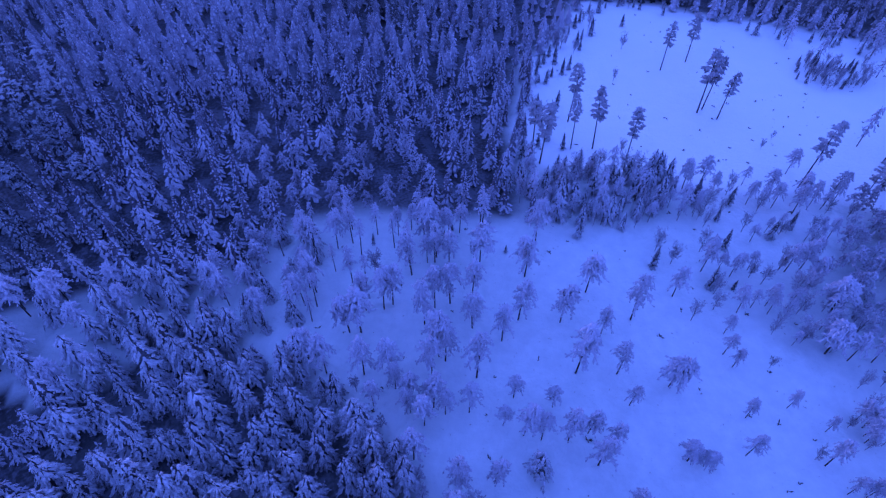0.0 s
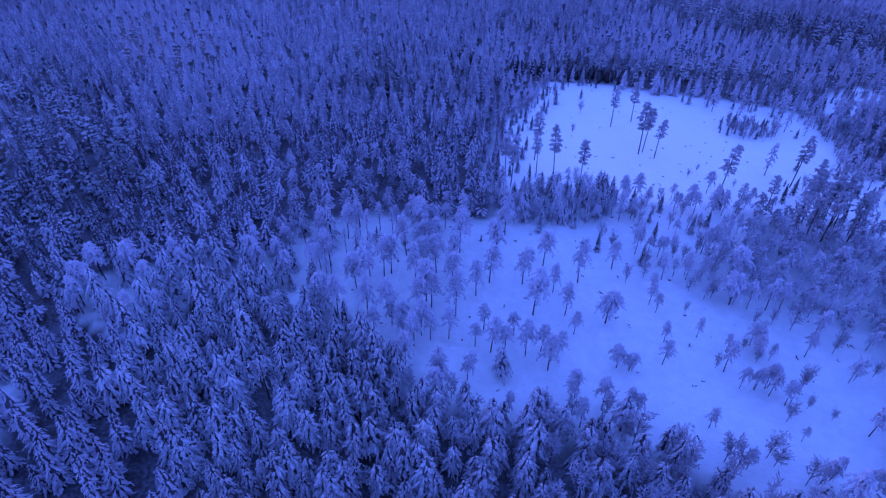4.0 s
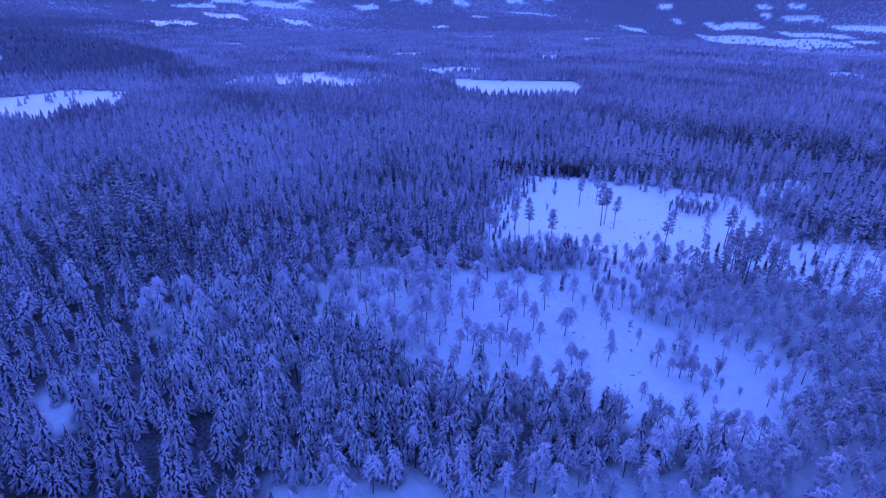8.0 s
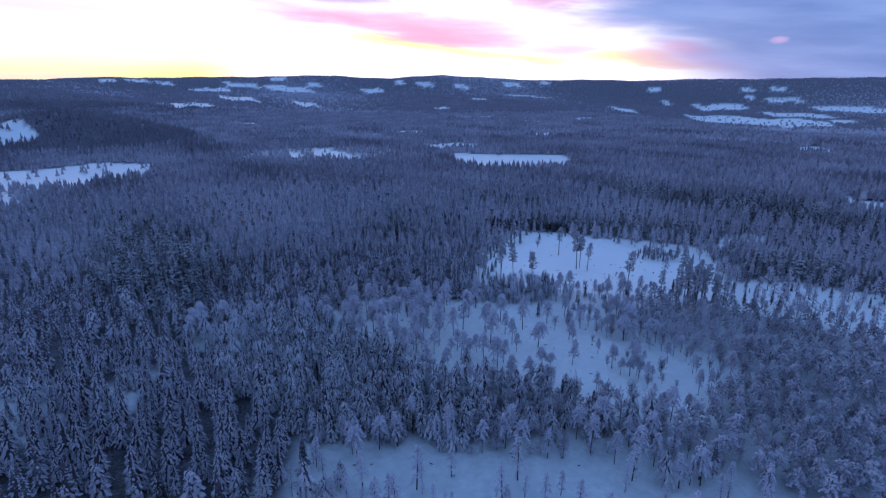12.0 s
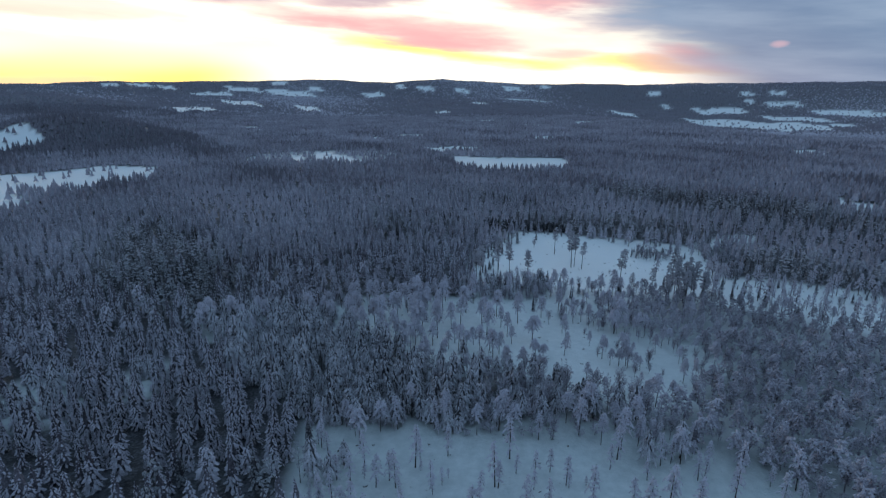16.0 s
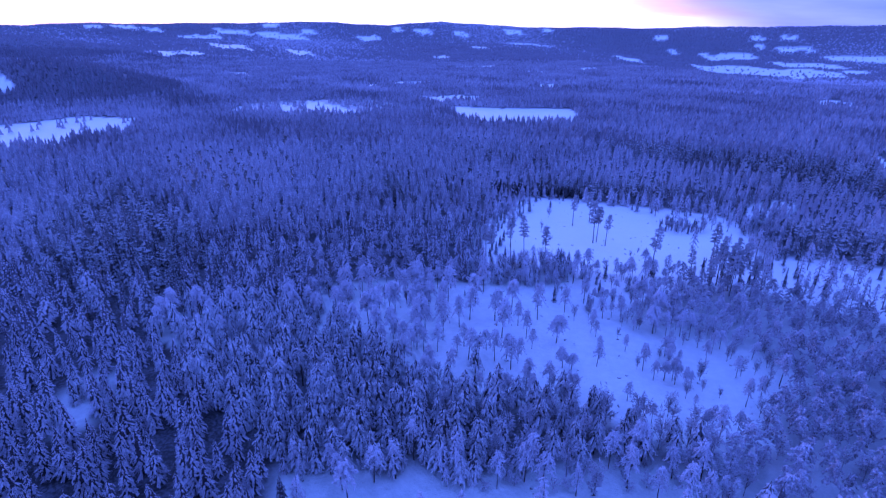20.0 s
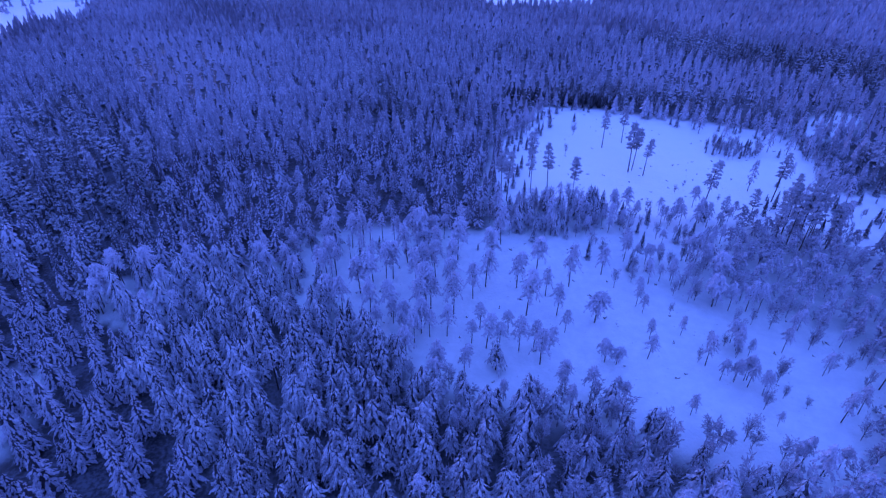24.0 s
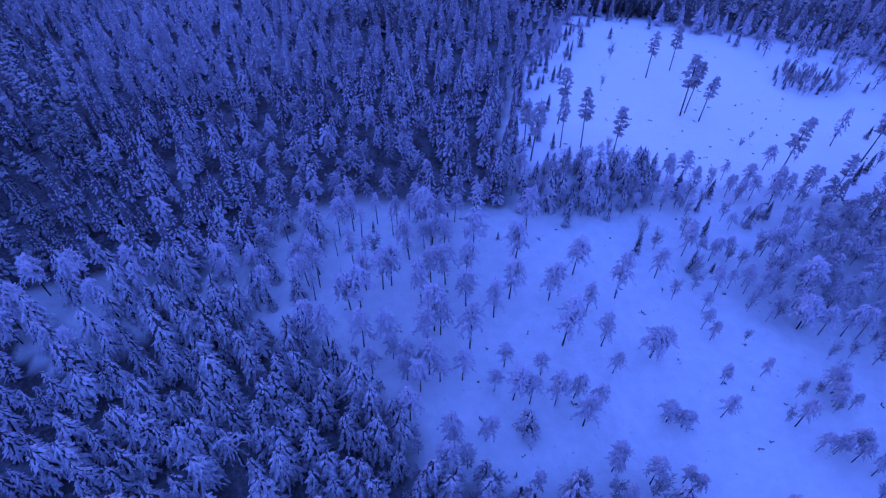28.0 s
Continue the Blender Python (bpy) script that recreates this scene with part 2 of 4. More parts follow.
def bearing(x, y):
    """Distance and bearing in degrees from the far end of the flight."""
    return np.hypot(x - 17, y + 139), np.degrees(np.arctan2(x - 17, y + 139))


def height(x, y):
    x, y = np.asarray(x, float), np.asarray(y, float)
    d, a = bearing(x, y)
    ridge = 71 + 4300 * np.tan(np.radians(np.interp(a, (-42, -34, -25, -14, -8, -3, 4, 25, 37), (0.92, 1.15, 1.3, 1.4, 1.1, 1.42, 0.93, 1.02, 0.92))))
    ridge = ridge + 2.5 * np.sin(a * 0.7) + 1.5 * np.sin(a * 1.9 + 1)
    left = np.interp(d, (0, 1200, 2500, 3400, 4300, 4950), (0, 0, 22, 70, 1, -60))
    mid = np.interp(d, (0, 1500, 2500, 3400, 4300, 4950), (0, 0, 4, 45, 1, -60))
    brow = np.interp(a, (10, 15, 25, 37), (2200, 1750, 1230, 880))
    right = -64 * smooth((d - brow) / 600) * (1 - smooth((d - 2750) / 1100))
    lw, rw = smooth((-a - 8) / 20), smooth((a - 4) / 18)
    z = left * lw + right * rw + mid * (1 - lw - rw)
    far = smooth((d - 3400) / 900)
    z = z + far * ridge
    roll = smooth((d - 900) / 900)
    z = z + roll * (3 * np.sin(x / 210 + 0.7) * np.sin(y / 260) + 0.8 * np.sin(x / 97 + y / 171) + 6 * np.sin(x / 520 - y / 610 + 2))
    z = z + 50 * np.exp(-((x + 610) / 180) ** 2 - ((y - 715) / 90) ** 2)
    z = z + 62 * np.exp(-((x + 1560) / 420) ** 2 - ((y - 1750) / 300) ** 2)
    near = smooth(1 - d / 700)
    return z + near * 0.5 * (np.sin(x / 23 + 1) * np.sin(y / 31) + 0.5 * np.sin(x / 9 + y / 13))


def inside(x, y, poly):
    hit = np.zeros(np.shape(x), bool)
    for (x0, y0), (x1, y1) in zip(poly, poly[1:] + poly[:1]):
        with np.errstate(divide="ignore", invalid="ignore"):
            cut = ((y0 > y) != (y1 > y)) & (x < (x1 - x0) * (y - y0) / (y1 - y0) + x0)
        hit ^= cut
    return hit


CLEARCUT = [(40, 197), (32, 174), (20, 158), (19, 142), (15, 124), (17, 110), (48, 104), (62, 100), (90, 98), (116, 88), (146, 66), (168, 56),
            (196, 72), (184, 102), (151, 118), (129, 119), (130, 128), (141, 163), (131, 176), (103, 188), (86, 192), (70, 200), (43, 205)]
COPSE = [(9, 103), (17, 87), (38, 87), (47, 94), (49, 104), (30, 108)]
MIRE = [(17, 110), (17, 88), (6, 86), (-22, 88), (-38, 82), (-38, 72), (-55, 66), (-57, 58), (-40, 54), (-29, 51), (-20, 46), (-9, 38), (0, 26), (20, 22),
        (35, 20), (48, 14), (60, 6), (74, 10), (84, 24), (96, 34), (90, 48), (74, 60), (70, 75), (84, 92), (90, 98), (48, 104)]
HEATH = [(-24, -5), (-4, -4), (12, -6), (44, 1), (58, -3), (70, -13), (82, -22), (92, -40), (84, -80), (-8, -80), (-17, -43), (-21, -28)]
GLADE = [(-57, 66), (-57, 50), (-66, 40), (-80, 44), (-88, 58), (-72, 66)]
GAP = [(-111, -9), (-116, 11), (-100, 12), (-94, 1), (-93, -6)]
RIDE = [(-87, 18), (-85, 26), (-82, 25), (-79, 9), (-83, 7)]
THICKET = [(74, 60), (90, 48), (96, 34), (84, 24), (74, 10), (60, 6), (66, -8), (82, -22), (92, -40), (90, -70), (180, -80), (240, -20), (200, 0), (240, 90), (196, 72), (168, 56), (146, 66), (116, 88), (90, 98), (84, 92), (70, 75)]
TARN = [(-16, 640), (49, 618), (134, 620), (136, 560), (118, 500), (30, 480), (-4, 530)]
PASTURE = [(-520, 420), (-452, 456), (-427, 518), (-355, 505), (-311, 416), (-335, 377), (-330, 340), (-385, 330), (-320, 270), (-335, 215), (-420, 190), (-560, 260)]
NEAR = [(-70, 60), (-57, 57), (-40, 54), (-29, 51), (-20, 46), (-9, 38), (0, 26), (35, 20), (48, 14), (60, 6), (66, -8), (44, 1), (12, -6), (-24, -5), (-60, 20)]
STRIP = [(144, 178), (152, 172), (172, 186), (184, 200), (176, 203), (160, 192)]
OPEN = [CLEARCUT, STRIP, MIRE, HEATH, GAP, RIDE, TARN, PASTURE]
# far fields: bearing, distance, half width across, half depth
VALLEY_FIELDS = [(17.2, 3934, 34, 48), (18.3, 3616, 24, 36), (22.9, 3518, 121, 81), (14.6, 3142, 68, 94), (25.6, 2925, 240, 234), (28.9, 3230, 136, 117), (27.3, 3911, 47, 25),
    (27.7, 3691, 79, 33), (25, 3907, 36, 25), (29.4, 2790, 99, 206), (32.4, 3454, 131, 75), (34.2, 3404, 88, 65), (32.2, 2984, 45, 66), (25.1, 3748, 26, 24)]
RIDGE_FIELDS = [(-26.6, 2369, 73, 191), (-22.5, 2928, 89, 155), (-24.9, 3667, 102, 101), (-22.2, 3864, 105, 57), (-17.8, 3717, 138, 93), (-16.4, 2689, 57, 96), (-18.8, 4078, 52, 76),
    (-9.9, 3720, 69, 58), (-7.3, 4018, 33, 66), (-4.8, 3911, 60, 48), (-1.1, 3829, 47, 50), (5.6, 3512, 130, 149), (3.8, 3961, 61, 59), (7, 4079, 34, 76),
    (-30.9, 4080, 66, 71), (-33.1, 4054, 48, 55), (-28.7, 3947, 54, 49), (-15.6, 3861, 49, 34), (-3.1, 2580, 32, 73), (0.6, 3219, 40, 56)]
BOGS = [(-6, 1190, 39, 76), (0.1, 1879, 69, 181), (6, 1621, 31, 140), (7, 1135, 20, 72), (10.9, 1754, 30, 86), (-21.8, 1515, 23, 78), (-9.8, 1142, 9, 52),
    (-2.2, 900, 46, 30), (-12.7, 745, 19, 27), (-14.9, 829, 13, 30), (29.9, 984, 26, 38), (33.6, 533, 14, 23), (-41.0, 1045, 42, 75), (-14.4, 800, 26, 12), (-17.6, 800, 8, 34), (-22.0, 790, 6, 22)]
FIELDS = VALLEY_FIELDS + RIDGE_FIELDS + BOGS


def in_fields(x, y):
    hit = np.zeros(np.shape(x), bool)
    d, a = bearing(x, y)
    for fa, fd, fw, fh in FIELDS:
        spare = (0.025 if fd < 2300 else 0.006) * fd
        fd, fh = fd - spare, min(fh, (0.07 if 2300 < fd < 3000 else 0.02) * fd) + spare
        across = (a - fa) * np.pi / 180 * fd
        u, tilt = across / fw, 0.45 * math.sin(fa * 3.1 + fd)
        v = (d - fd) / fh + tilt * u + 0.2 * np.sin(u * 5 + fa)
        hit |= np.maximum(np.abs(u + 0.25 * v), np.abs(v)) < 1
    return hit


def edge_distance(x, y, poly):
    best = np.full(x.shape, 1e9)
    for (x0, y0), (x1, y1) in zip(poly, poly[1:] + poly[:1]):
        dx, dy = x1 - x0, y1 - y0
        t = np.clip(((x - x0) * dx + (y - y0) * dy) / (dx * dx + dy * dy), 0, 1)
        best = np.minimum(best, np.hypot(x - x0 - t * dx, y - y0 - t * dy))
    return best


def sparse(x, y):
    """A bog with thin, pale birches."""
    d, a = bearing(x, y)
    return ((a + 14.5) / 7.5) ** 2 + ((d - 790) / 85) ** 2 < 1


def is_open(x, y):
    hit = in_fields(x, y)
    for poly in OPEN:
        hit |= inside(x, y, poly)
    return hit


def shade_or_canopy(x, y):
    """How far the ground lies under trees: 0 open snow, 1 painted tree shade or closed canopy."""
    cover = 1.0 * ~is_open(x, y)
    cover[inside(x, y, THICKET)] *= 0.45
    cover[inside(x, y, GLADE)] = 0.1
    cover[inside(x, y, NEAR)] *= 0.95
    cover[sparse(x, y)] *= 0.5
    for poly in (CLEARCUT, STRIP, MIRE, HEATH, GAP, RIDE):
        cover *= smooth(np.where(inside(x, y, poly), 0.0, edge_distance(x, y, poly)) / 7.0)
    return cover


def mesh_of(name, verts, faces, mats, smooth_faces=False, slots=None):
    me = bpy.data.meshes.new(name)
    verts, faces = np.asarray(verts, np.float32), np.asarray(faces, np.int32)
    k = faces.shape[1]
    me.vertices.add(len(verts))
    me.vertices.foreach_set("co", verts.ravel())
    me.loops.add(faces.size)
    me.loops.foreach_set("vertex_index", faces.ravel())
    me.polygons.add(len(faces))
    me.polygons.foreach_set("loop_start", np.arange(0, faces.size, k, dtype=np.int32))
    me.polygons.foreach_set("use_smooth", np.full(len(faces), smooth_faces))
    for mat in mats if isinstance(mats, tuple) else (mats,):
        me.materials.append(mat)
    if slots is not None:
        me.polygons.foreach_set("material_index", np.asarray(slots, np.int32))
    me.update(calc_edges=True)
    return me


def land():
    rad = np.concatenate((np.linspace(3, 420, 140), np.geomspace(426, 4950, 150)))
    front = np.radians(np.linspace(-50, 50, 260))
    rest = np.radians(np.linspace(50, 310, 80)[1:-1])
    ang = np.concatenate((front, rest))
    rr, aa = np.meshgrid(rad, ang, indexing="ij")
    x, y = 17 + rr * np.sin(aa), -139 + rr * np.cos(aa)
    z = height(x, y)
    m, k = rr.shape
    i, j = np.meshgrid(np.arange(m - 1), np.arange(k), indexing="ij")
    jn = (j + 1) % k
    faces = np.stack((i * k + j, i * k + jn, (i + 1) * k + jn, (i + 1) * k + j), -1).reshape(-1, 4)
    verts = np.stack((x, y, z), -1).reshape(-1, 3)
    me = mesh_of("ground", np.vstack((verts, [(17, -139, float(height(17, -139)))])), faces, SNOW, True)
    d, _ = bearing(x, y)
    greyed = np.zeros(x.shape)
    for poly, much in ((MIRE, 1.0), (HEATH, 1.5), (GAP, 1.5), (RIDE, 1.5), (GLADE, 1.5)):
        greyed = np.maximum(greyed, much * (inside(x, y, poly) | ((edge_distance(x, y, poly) < 9) & ~inside(x, y, CLEARCUT))))
    for key, value in (("woods", shade_or_canopy(x, y)), ("distance", smooth((d - 450) / 500)), ("greyed", greyed)):
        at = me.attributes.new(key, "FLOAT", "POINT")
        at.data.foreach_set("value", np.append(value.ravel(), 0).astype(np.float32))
    return tagged(new("ground", me), "snow-covered mire and rolling woodland reaching to a far ridge", "ground", kind="structure")


land()


# ---- shapes of trees ----
class Shape:
    """Gathers triangles; slot 0 is what carries snow and rime, slot 1 the needles inside."""
    def __init__(self):
        self.v, self.f, self.slot, self.now = [], [], [], 0

    def face(self, *faces):
        self.f += faces
        self.slot += [self.now] * len(faces)

    def blade(self, a, b, wide, thick, blunt=0.6):
        """A drooping spray, roof-shaped, widest at the share blunt of its length."""
        a, b = np.asarray(a, float), np.asarray(b, float)
        d = b - a
        sx, sy = d[1], -d[0]
        size = math.hypot(sx, sy)
        sx, sy = (sx / size * wide, sy / size * wide) if size > 1e-6 else (wide, 0.0)
        m = a + blunt * d
        k = len(self.v)
        self.v += [tuple(a), (m[0] - sx, m[1] - sy, m[2] - thick), (m[0] + sx, m[1] + sy, m[2] - thick), (m[0], m[1], m[2] + thick), tuple(b)]
        self.face((k, k + 3, k + 1), (k, k + 2, k + 3), (k + 1, k + 3, k + 4), (k + 2, k + 4, k + 3))

    def spike(self, a, b, wide):
        """A thin three-sided twig or limb."""
        a, b = np.asarray(a, float), np.asarray(b, float)
        d = b - a
        s = np.cross(d, (0.3, 0.5, 0.8))
        s = s / (np.linalg.norm(s) + 1e-9) * wide
        t = np.cross(d, s)
        t = t / (np.linalg.norm(t) + 1e-9) * wide
        k = len(self.v)
        self.v += [tuple(a + s), tuple(a - 0.5 * s + 0.87 * t), tuple(a - 0.5 * s - 0.87 * t), tuple(b)]
        self.face((k, k + 1, k + 3), (k + 1, k + 2, k + 3), (k + 2, k, k + 3))

    def tube(self, pts, radii, sides=6):
        k = len(self.v)
        for p, r in zip(pts, radii):
            for i in range(sides):
                w = 2 * math.pi * i / sides
                self.v.append((p[0] + r * math.cos(w), p[1] + r * math.sin(w), p[2]))
        for j in range(len(pts) - 1):
            for i in range(sides):
                p, q = k + j * sides + i, k + j * sides + (i + 1) % sides
                self.face((p, q, q + sides), (p, q + sides, p + sides))

    def cone(self, z0, z1, r, sides, jag):
        k = len(self.v)
        self.v.append((0.15 * r * random.uniform(-1, 1), 0, z1))
        for i in range(sides):
            w = 2 * math.pi * (i + 0.3 * random.random()) / sides
            q = r * (1 - jag * (i % 2)) * random.uniform(0.85, 1.15)
            self.v.append((q * math.cos(w), q * math.sin(w), z0 + jag * (i % 2) * (z1 - z0) * 0.35))
        for i in range(sides):
            self.face((k, k + 1 + i, k + 1 + (i + 1) % sides))

    def arrays(self):
        return np.array(self.v, np.float32), np.array(self.f, np.int32), np.array(self.slot, np.int32)


def trunk(h, r, bend=0.0, sides=6):
    s = Shape()
    pts = [(bend * (q ** 2) * h, bend * 0.5 * q * (1 - q) * h, q * h) for q in (0, 0.25, 0.5, 0.75, 1.0)]
    s.tube(pts, [r * 1.25, r, r * 0.8, r * 0.55, r * 0.15], sides)
    return s.arrays()


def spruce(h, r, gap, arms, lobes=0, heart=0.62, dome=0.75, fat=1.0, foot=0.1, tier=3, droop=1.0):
    """A spruce: needles inside and, round them, tiers of short arms that hang under lobes of snow."""
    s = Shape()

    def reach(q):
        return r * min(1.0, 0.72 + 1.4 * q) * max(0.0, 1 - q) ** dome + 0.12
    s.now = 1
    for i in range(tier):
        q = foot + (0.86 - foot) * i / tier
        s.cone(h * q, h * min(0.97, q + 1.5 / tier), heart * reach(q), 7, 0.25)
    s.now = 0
    z, side = h * foot, (random.gauss(0, 0.05 * r), random.gauss(0, 0.05 * r))
    while z < 0.95 * h:
        q = z / h
        wide, turn = reach(q) * random.uniform(0.85, 1.1), random.uniform(0, 6.28)
        count = max(3, round(arms * (0.35 + 0.65 * wide / r)))
        for j in range(count):
            w = turn + 6.283 * (j + random.uniform(-0.3, 0.3)) / count
            out = wide * random.uniform(0.62, 1.3)
            drop = droop * out * random.uniform(0.25, 0.7)
            up = z + random.uniform(-0.3, 0.3) * gap
            a = np.array((0.2 * out * math.cos(w) + side[0] * q, 0.2 * out * math.sin(w) + side[1] * q, up + 0.16 * out))
            b = np.array((out * math.cos(w) + side[0] * q, out * math.sin(w) + side[1] * q, up - drop))
            s.blade(a, b, fat * (0.15 * out + 0.12), fat * (0.07 * out + 0.08), blunt=0.66)
            for k in range(lobes):
                p = a + (b - a) * random.uniform(0.35, 0.95)
                w2 = w + random.uniform(-1.2, 1.2)
                o = out * random.uniform(0.2, 0.36) + 0.14
                s.blade(p + (0, 0, 0.1), p + np.array((o * math.cos(w2), o * math.sin(w2), -droop * o * random.uniform(0.5, 1.8))), fat * (0.15 * o + 0.09), fat * 0.11, blunt=0.7)
        z += gap * random.uniform(0.8, 1.2) * (1 - 0.35 * q)
    for k in range(3):
        w = random.uniform(0, 6.28)
        s.blade((side[0], side[1], h * (0.9 + 0.03 * k)), (side[0] + 0.22 * math.cos(w), side[1] + 0.22 * math.sin(w), h * (0.93 + 0.03 * k)), 0.09, 0.05)
    s.spike((side[0], side[1], h * 0.88), (side[0], side[1], h * 1.02), 0.1)
    return s.arrays()


def pine(h, start, r, clumps, tufts, limbs=True, sag=0.3, taper=0.0):
    """A pine with a bare stem: limbs that carry rounded, rimed clumps, together an uneven dome."""
    s = Shape()
    z0, z1 = h * start, h * 0.97
    lean = np.array((random.gauss(0, 0.12 * r), random.gauss(0, 0.12 * r), 0))
    for i in range(clumps):
        q = (i + random.random()) / clumps
        wide = r * min(1.0, 0.35 + 1.5 * q) * math.sqrt(max(0.02, 1 - (max(0.0, q - 0.35) / 0.66) ** 2))
        wide = wide * (1 - taper) + taper * r * (1.05 - q)
        w = i * 2.4 + random.uniform(-0.6, 0.6)
        out = wide * math.sqrt(random.uniform(0.15, 1.0))
        c = np.array((out * math.cos(w), out * math.sin(w), z0 + (z1 - z0) * q - 0.18 * out)) + lean * q
        size = r * random.uniform(0.32, 0.5) * (1 - 0.2 * taper)
        if i == 0 and not limbs:
            s.spike((0, 0, 0), (lean[0], lean[1], z1), 0.13)
        if limbs:
            s.spike((0, 0, c[2] - 0.35 * out - 0.2), c, 0.045)
        for m in range(tufts):
            u = random.uniform(0, 6.28)
            g = random.uniform(-0.35, 0.95)
            e = math.sqrt(1 - g * g)
            d = np.array((math.cos(u) * e, math.sin(u) * e, 0.6 * g - sag)) * size * random.uniform(0.7, 1.25)
            s.blade(c - 0.2 * d + (0, 0, 0.06), c + d, size * 0.28, size * 0.17)
    return s.arrays()


def weeping(h, start, r, limbs, sprays, thick=1.0, hang=1.0):
    """A pine bowed by rime: limbs that arch out and hang, with long drooping sprays along them."""
    s = Shape()
    lean = np.array((random.gauss(0, 0.1 * r), random.gauss(0, 0.1 * r), 0))
    for i in range(limbs):
        q = ((i + random.random()) / limbs) ** 0.75
        w = i * 2.4 + random.uniform(-0.5, 0.5)
        out = r * min(1.0, 0.6 + 1.6 * q) * (1.06 - 0.78 * q ** 2.0) * random.uniform(0.55, 1.12)
        z = h * (start + (0.98 - start) * q)
        way = np.array((math.cos(w), math.sin(w), 0))
        a = np.array((0, 0, z - 0.1)) + lean * q
        m = a + way * 0.55 * out + (0, 0, 0.12 * out)
        b = a + way * out - (0, 0, hang * out * random.uniform(0.2, 0.65))
        s.blade(a, m + 0.1 * (m - a), thick * 0.10 * r, thick * 0.07 * r)
        s.blade(m - 0.15 * (b - m), b, thick * 0.11 * r, thick * 0.08 * r)
        for k in range(sprays):
            f = (k + random.random()) / sprays
            p = a + (m - a) * 2 * f if f < 0.5 else m + (b - m) * (2 * f - 1)
            w2 = w + random.choice((-1, 1)) * random.uniform(0.3, 1.5)
            o = r * random.uniform(0.14, 0.32)
            s.blade(p + (0, 0, 0.05), p + np.array((o * math.cos(w2), o * math.sin(w2), -hang * o * random.uniform(-0.35, 1.4))), thick * (0.065 * r + 0.03), thick * 0.055 * r)
    return s.arrays()


def birch(h, r, stems, twigs, wide=1.0):
    """A rimed birch or shrub: many fine ascending twigs, bowed outwards."""
    s = Shape()
    s.spike((0, 0, 0), (0, 0, 0.8 * h), 0.08)
    for i in range(stems):
        w = 2.4 * i + random.uniform(-0.4, 0.4)
        q = random.uniform(0.15, 0.65)
        lean = r * random.uniform(0.25, 0.8)
        a = np.array((0, 0, h * q))
        b = np.array((lean * math.cos(w), lean * math.sin(w), h * min(1.0, q + random.uniform(0.2, 0.45))))
        s.spike(a, b, 0.04)
        for k in range(twigs):
            p = a + (b - a) * random.uniform(0.3, 1.0)
            w2 = w + random.uniform(-1.6, 1.6)
            o = r * random.uniform(0.2, 0.45)
            s.blade(p, p + np.array((o * math.cos(w2), o * math.sin(w2), o * random.uniform(-0.6, 1.1))), wide * (0.035 * r + 0.03), wide * 0.03 * r)
    return s.arrays()


def tiers(h, r, count, sides):
    s = Shape()
    for i in range(count):
        q = i / count
        s.cone(h * (0.1 + 0.85 * q), h * min(1.0, 0.1 + 0.85 * q + 1.35 / count), r * (1 - q) ** 0.8, sides, 0.35)
    return s.arrays()


# ---- trees as things ----
def tree_model(name, label, category, group, stem, crown, bark, leaf, inner=None):
    """A tree with its trunk, the crown that carries the frost and, where given, the shade-toned needles inside it."""
    root = new(name)
    v, f, slot = crown
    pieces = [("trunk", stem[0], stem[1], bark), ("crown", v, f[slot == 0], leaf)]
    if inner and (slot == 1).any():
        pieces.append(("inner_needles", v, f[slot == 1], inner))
    for part_name, pv, pf, mat in pieces:
        used, back = np.unique(pf, return_inverse=True)
        ob = new(part_name, mesh_of(part_name, pv[used], back.reshape(-1, 3), mat))
        ob.parent = root
    return tagged(root, label, category, group)


USED = set()


def plant(models, spots):
    """Sets trees: spots are rows of x, y, size. A model itself is set first, then copies of it."""
    for x, y, size in spots:
        ob = random.choice(models)
        m = pose(x, y, float(height(x, y)) - 0.1, random.uniform(-2.5, 2.5), random.uniform(-2.5, 2.5), random.uniform(0, 360))
        if ob in USED:
            ob = copy_thing(ob, m)
        else:
            USED.add(ob)
            ob.matrix_basis = m
        ob.scale = (size * random.uniform(0.88, 1.12), size * random.uniform(0.88, 1.12), size)


def scatter(x0, x1, y0, y1, step, keep):
    """A jittered grid of spots for which keep(x, y) holds."""
    gx, gy = np.meshgrid(np.arange(x0, x1, step), np.arange(y0, y1, step))
    x = (gx + 0.5 * step * (np.round(gy / step) % 2) + rng.uniform(-0.48, 0.48, gx.shape) * step).ravel()
    y = (gy + rng.uniform(-0.48, 0.48, gx.shape) * step).ravel()
    k = keep(x, y)
    return x[k], y[k]


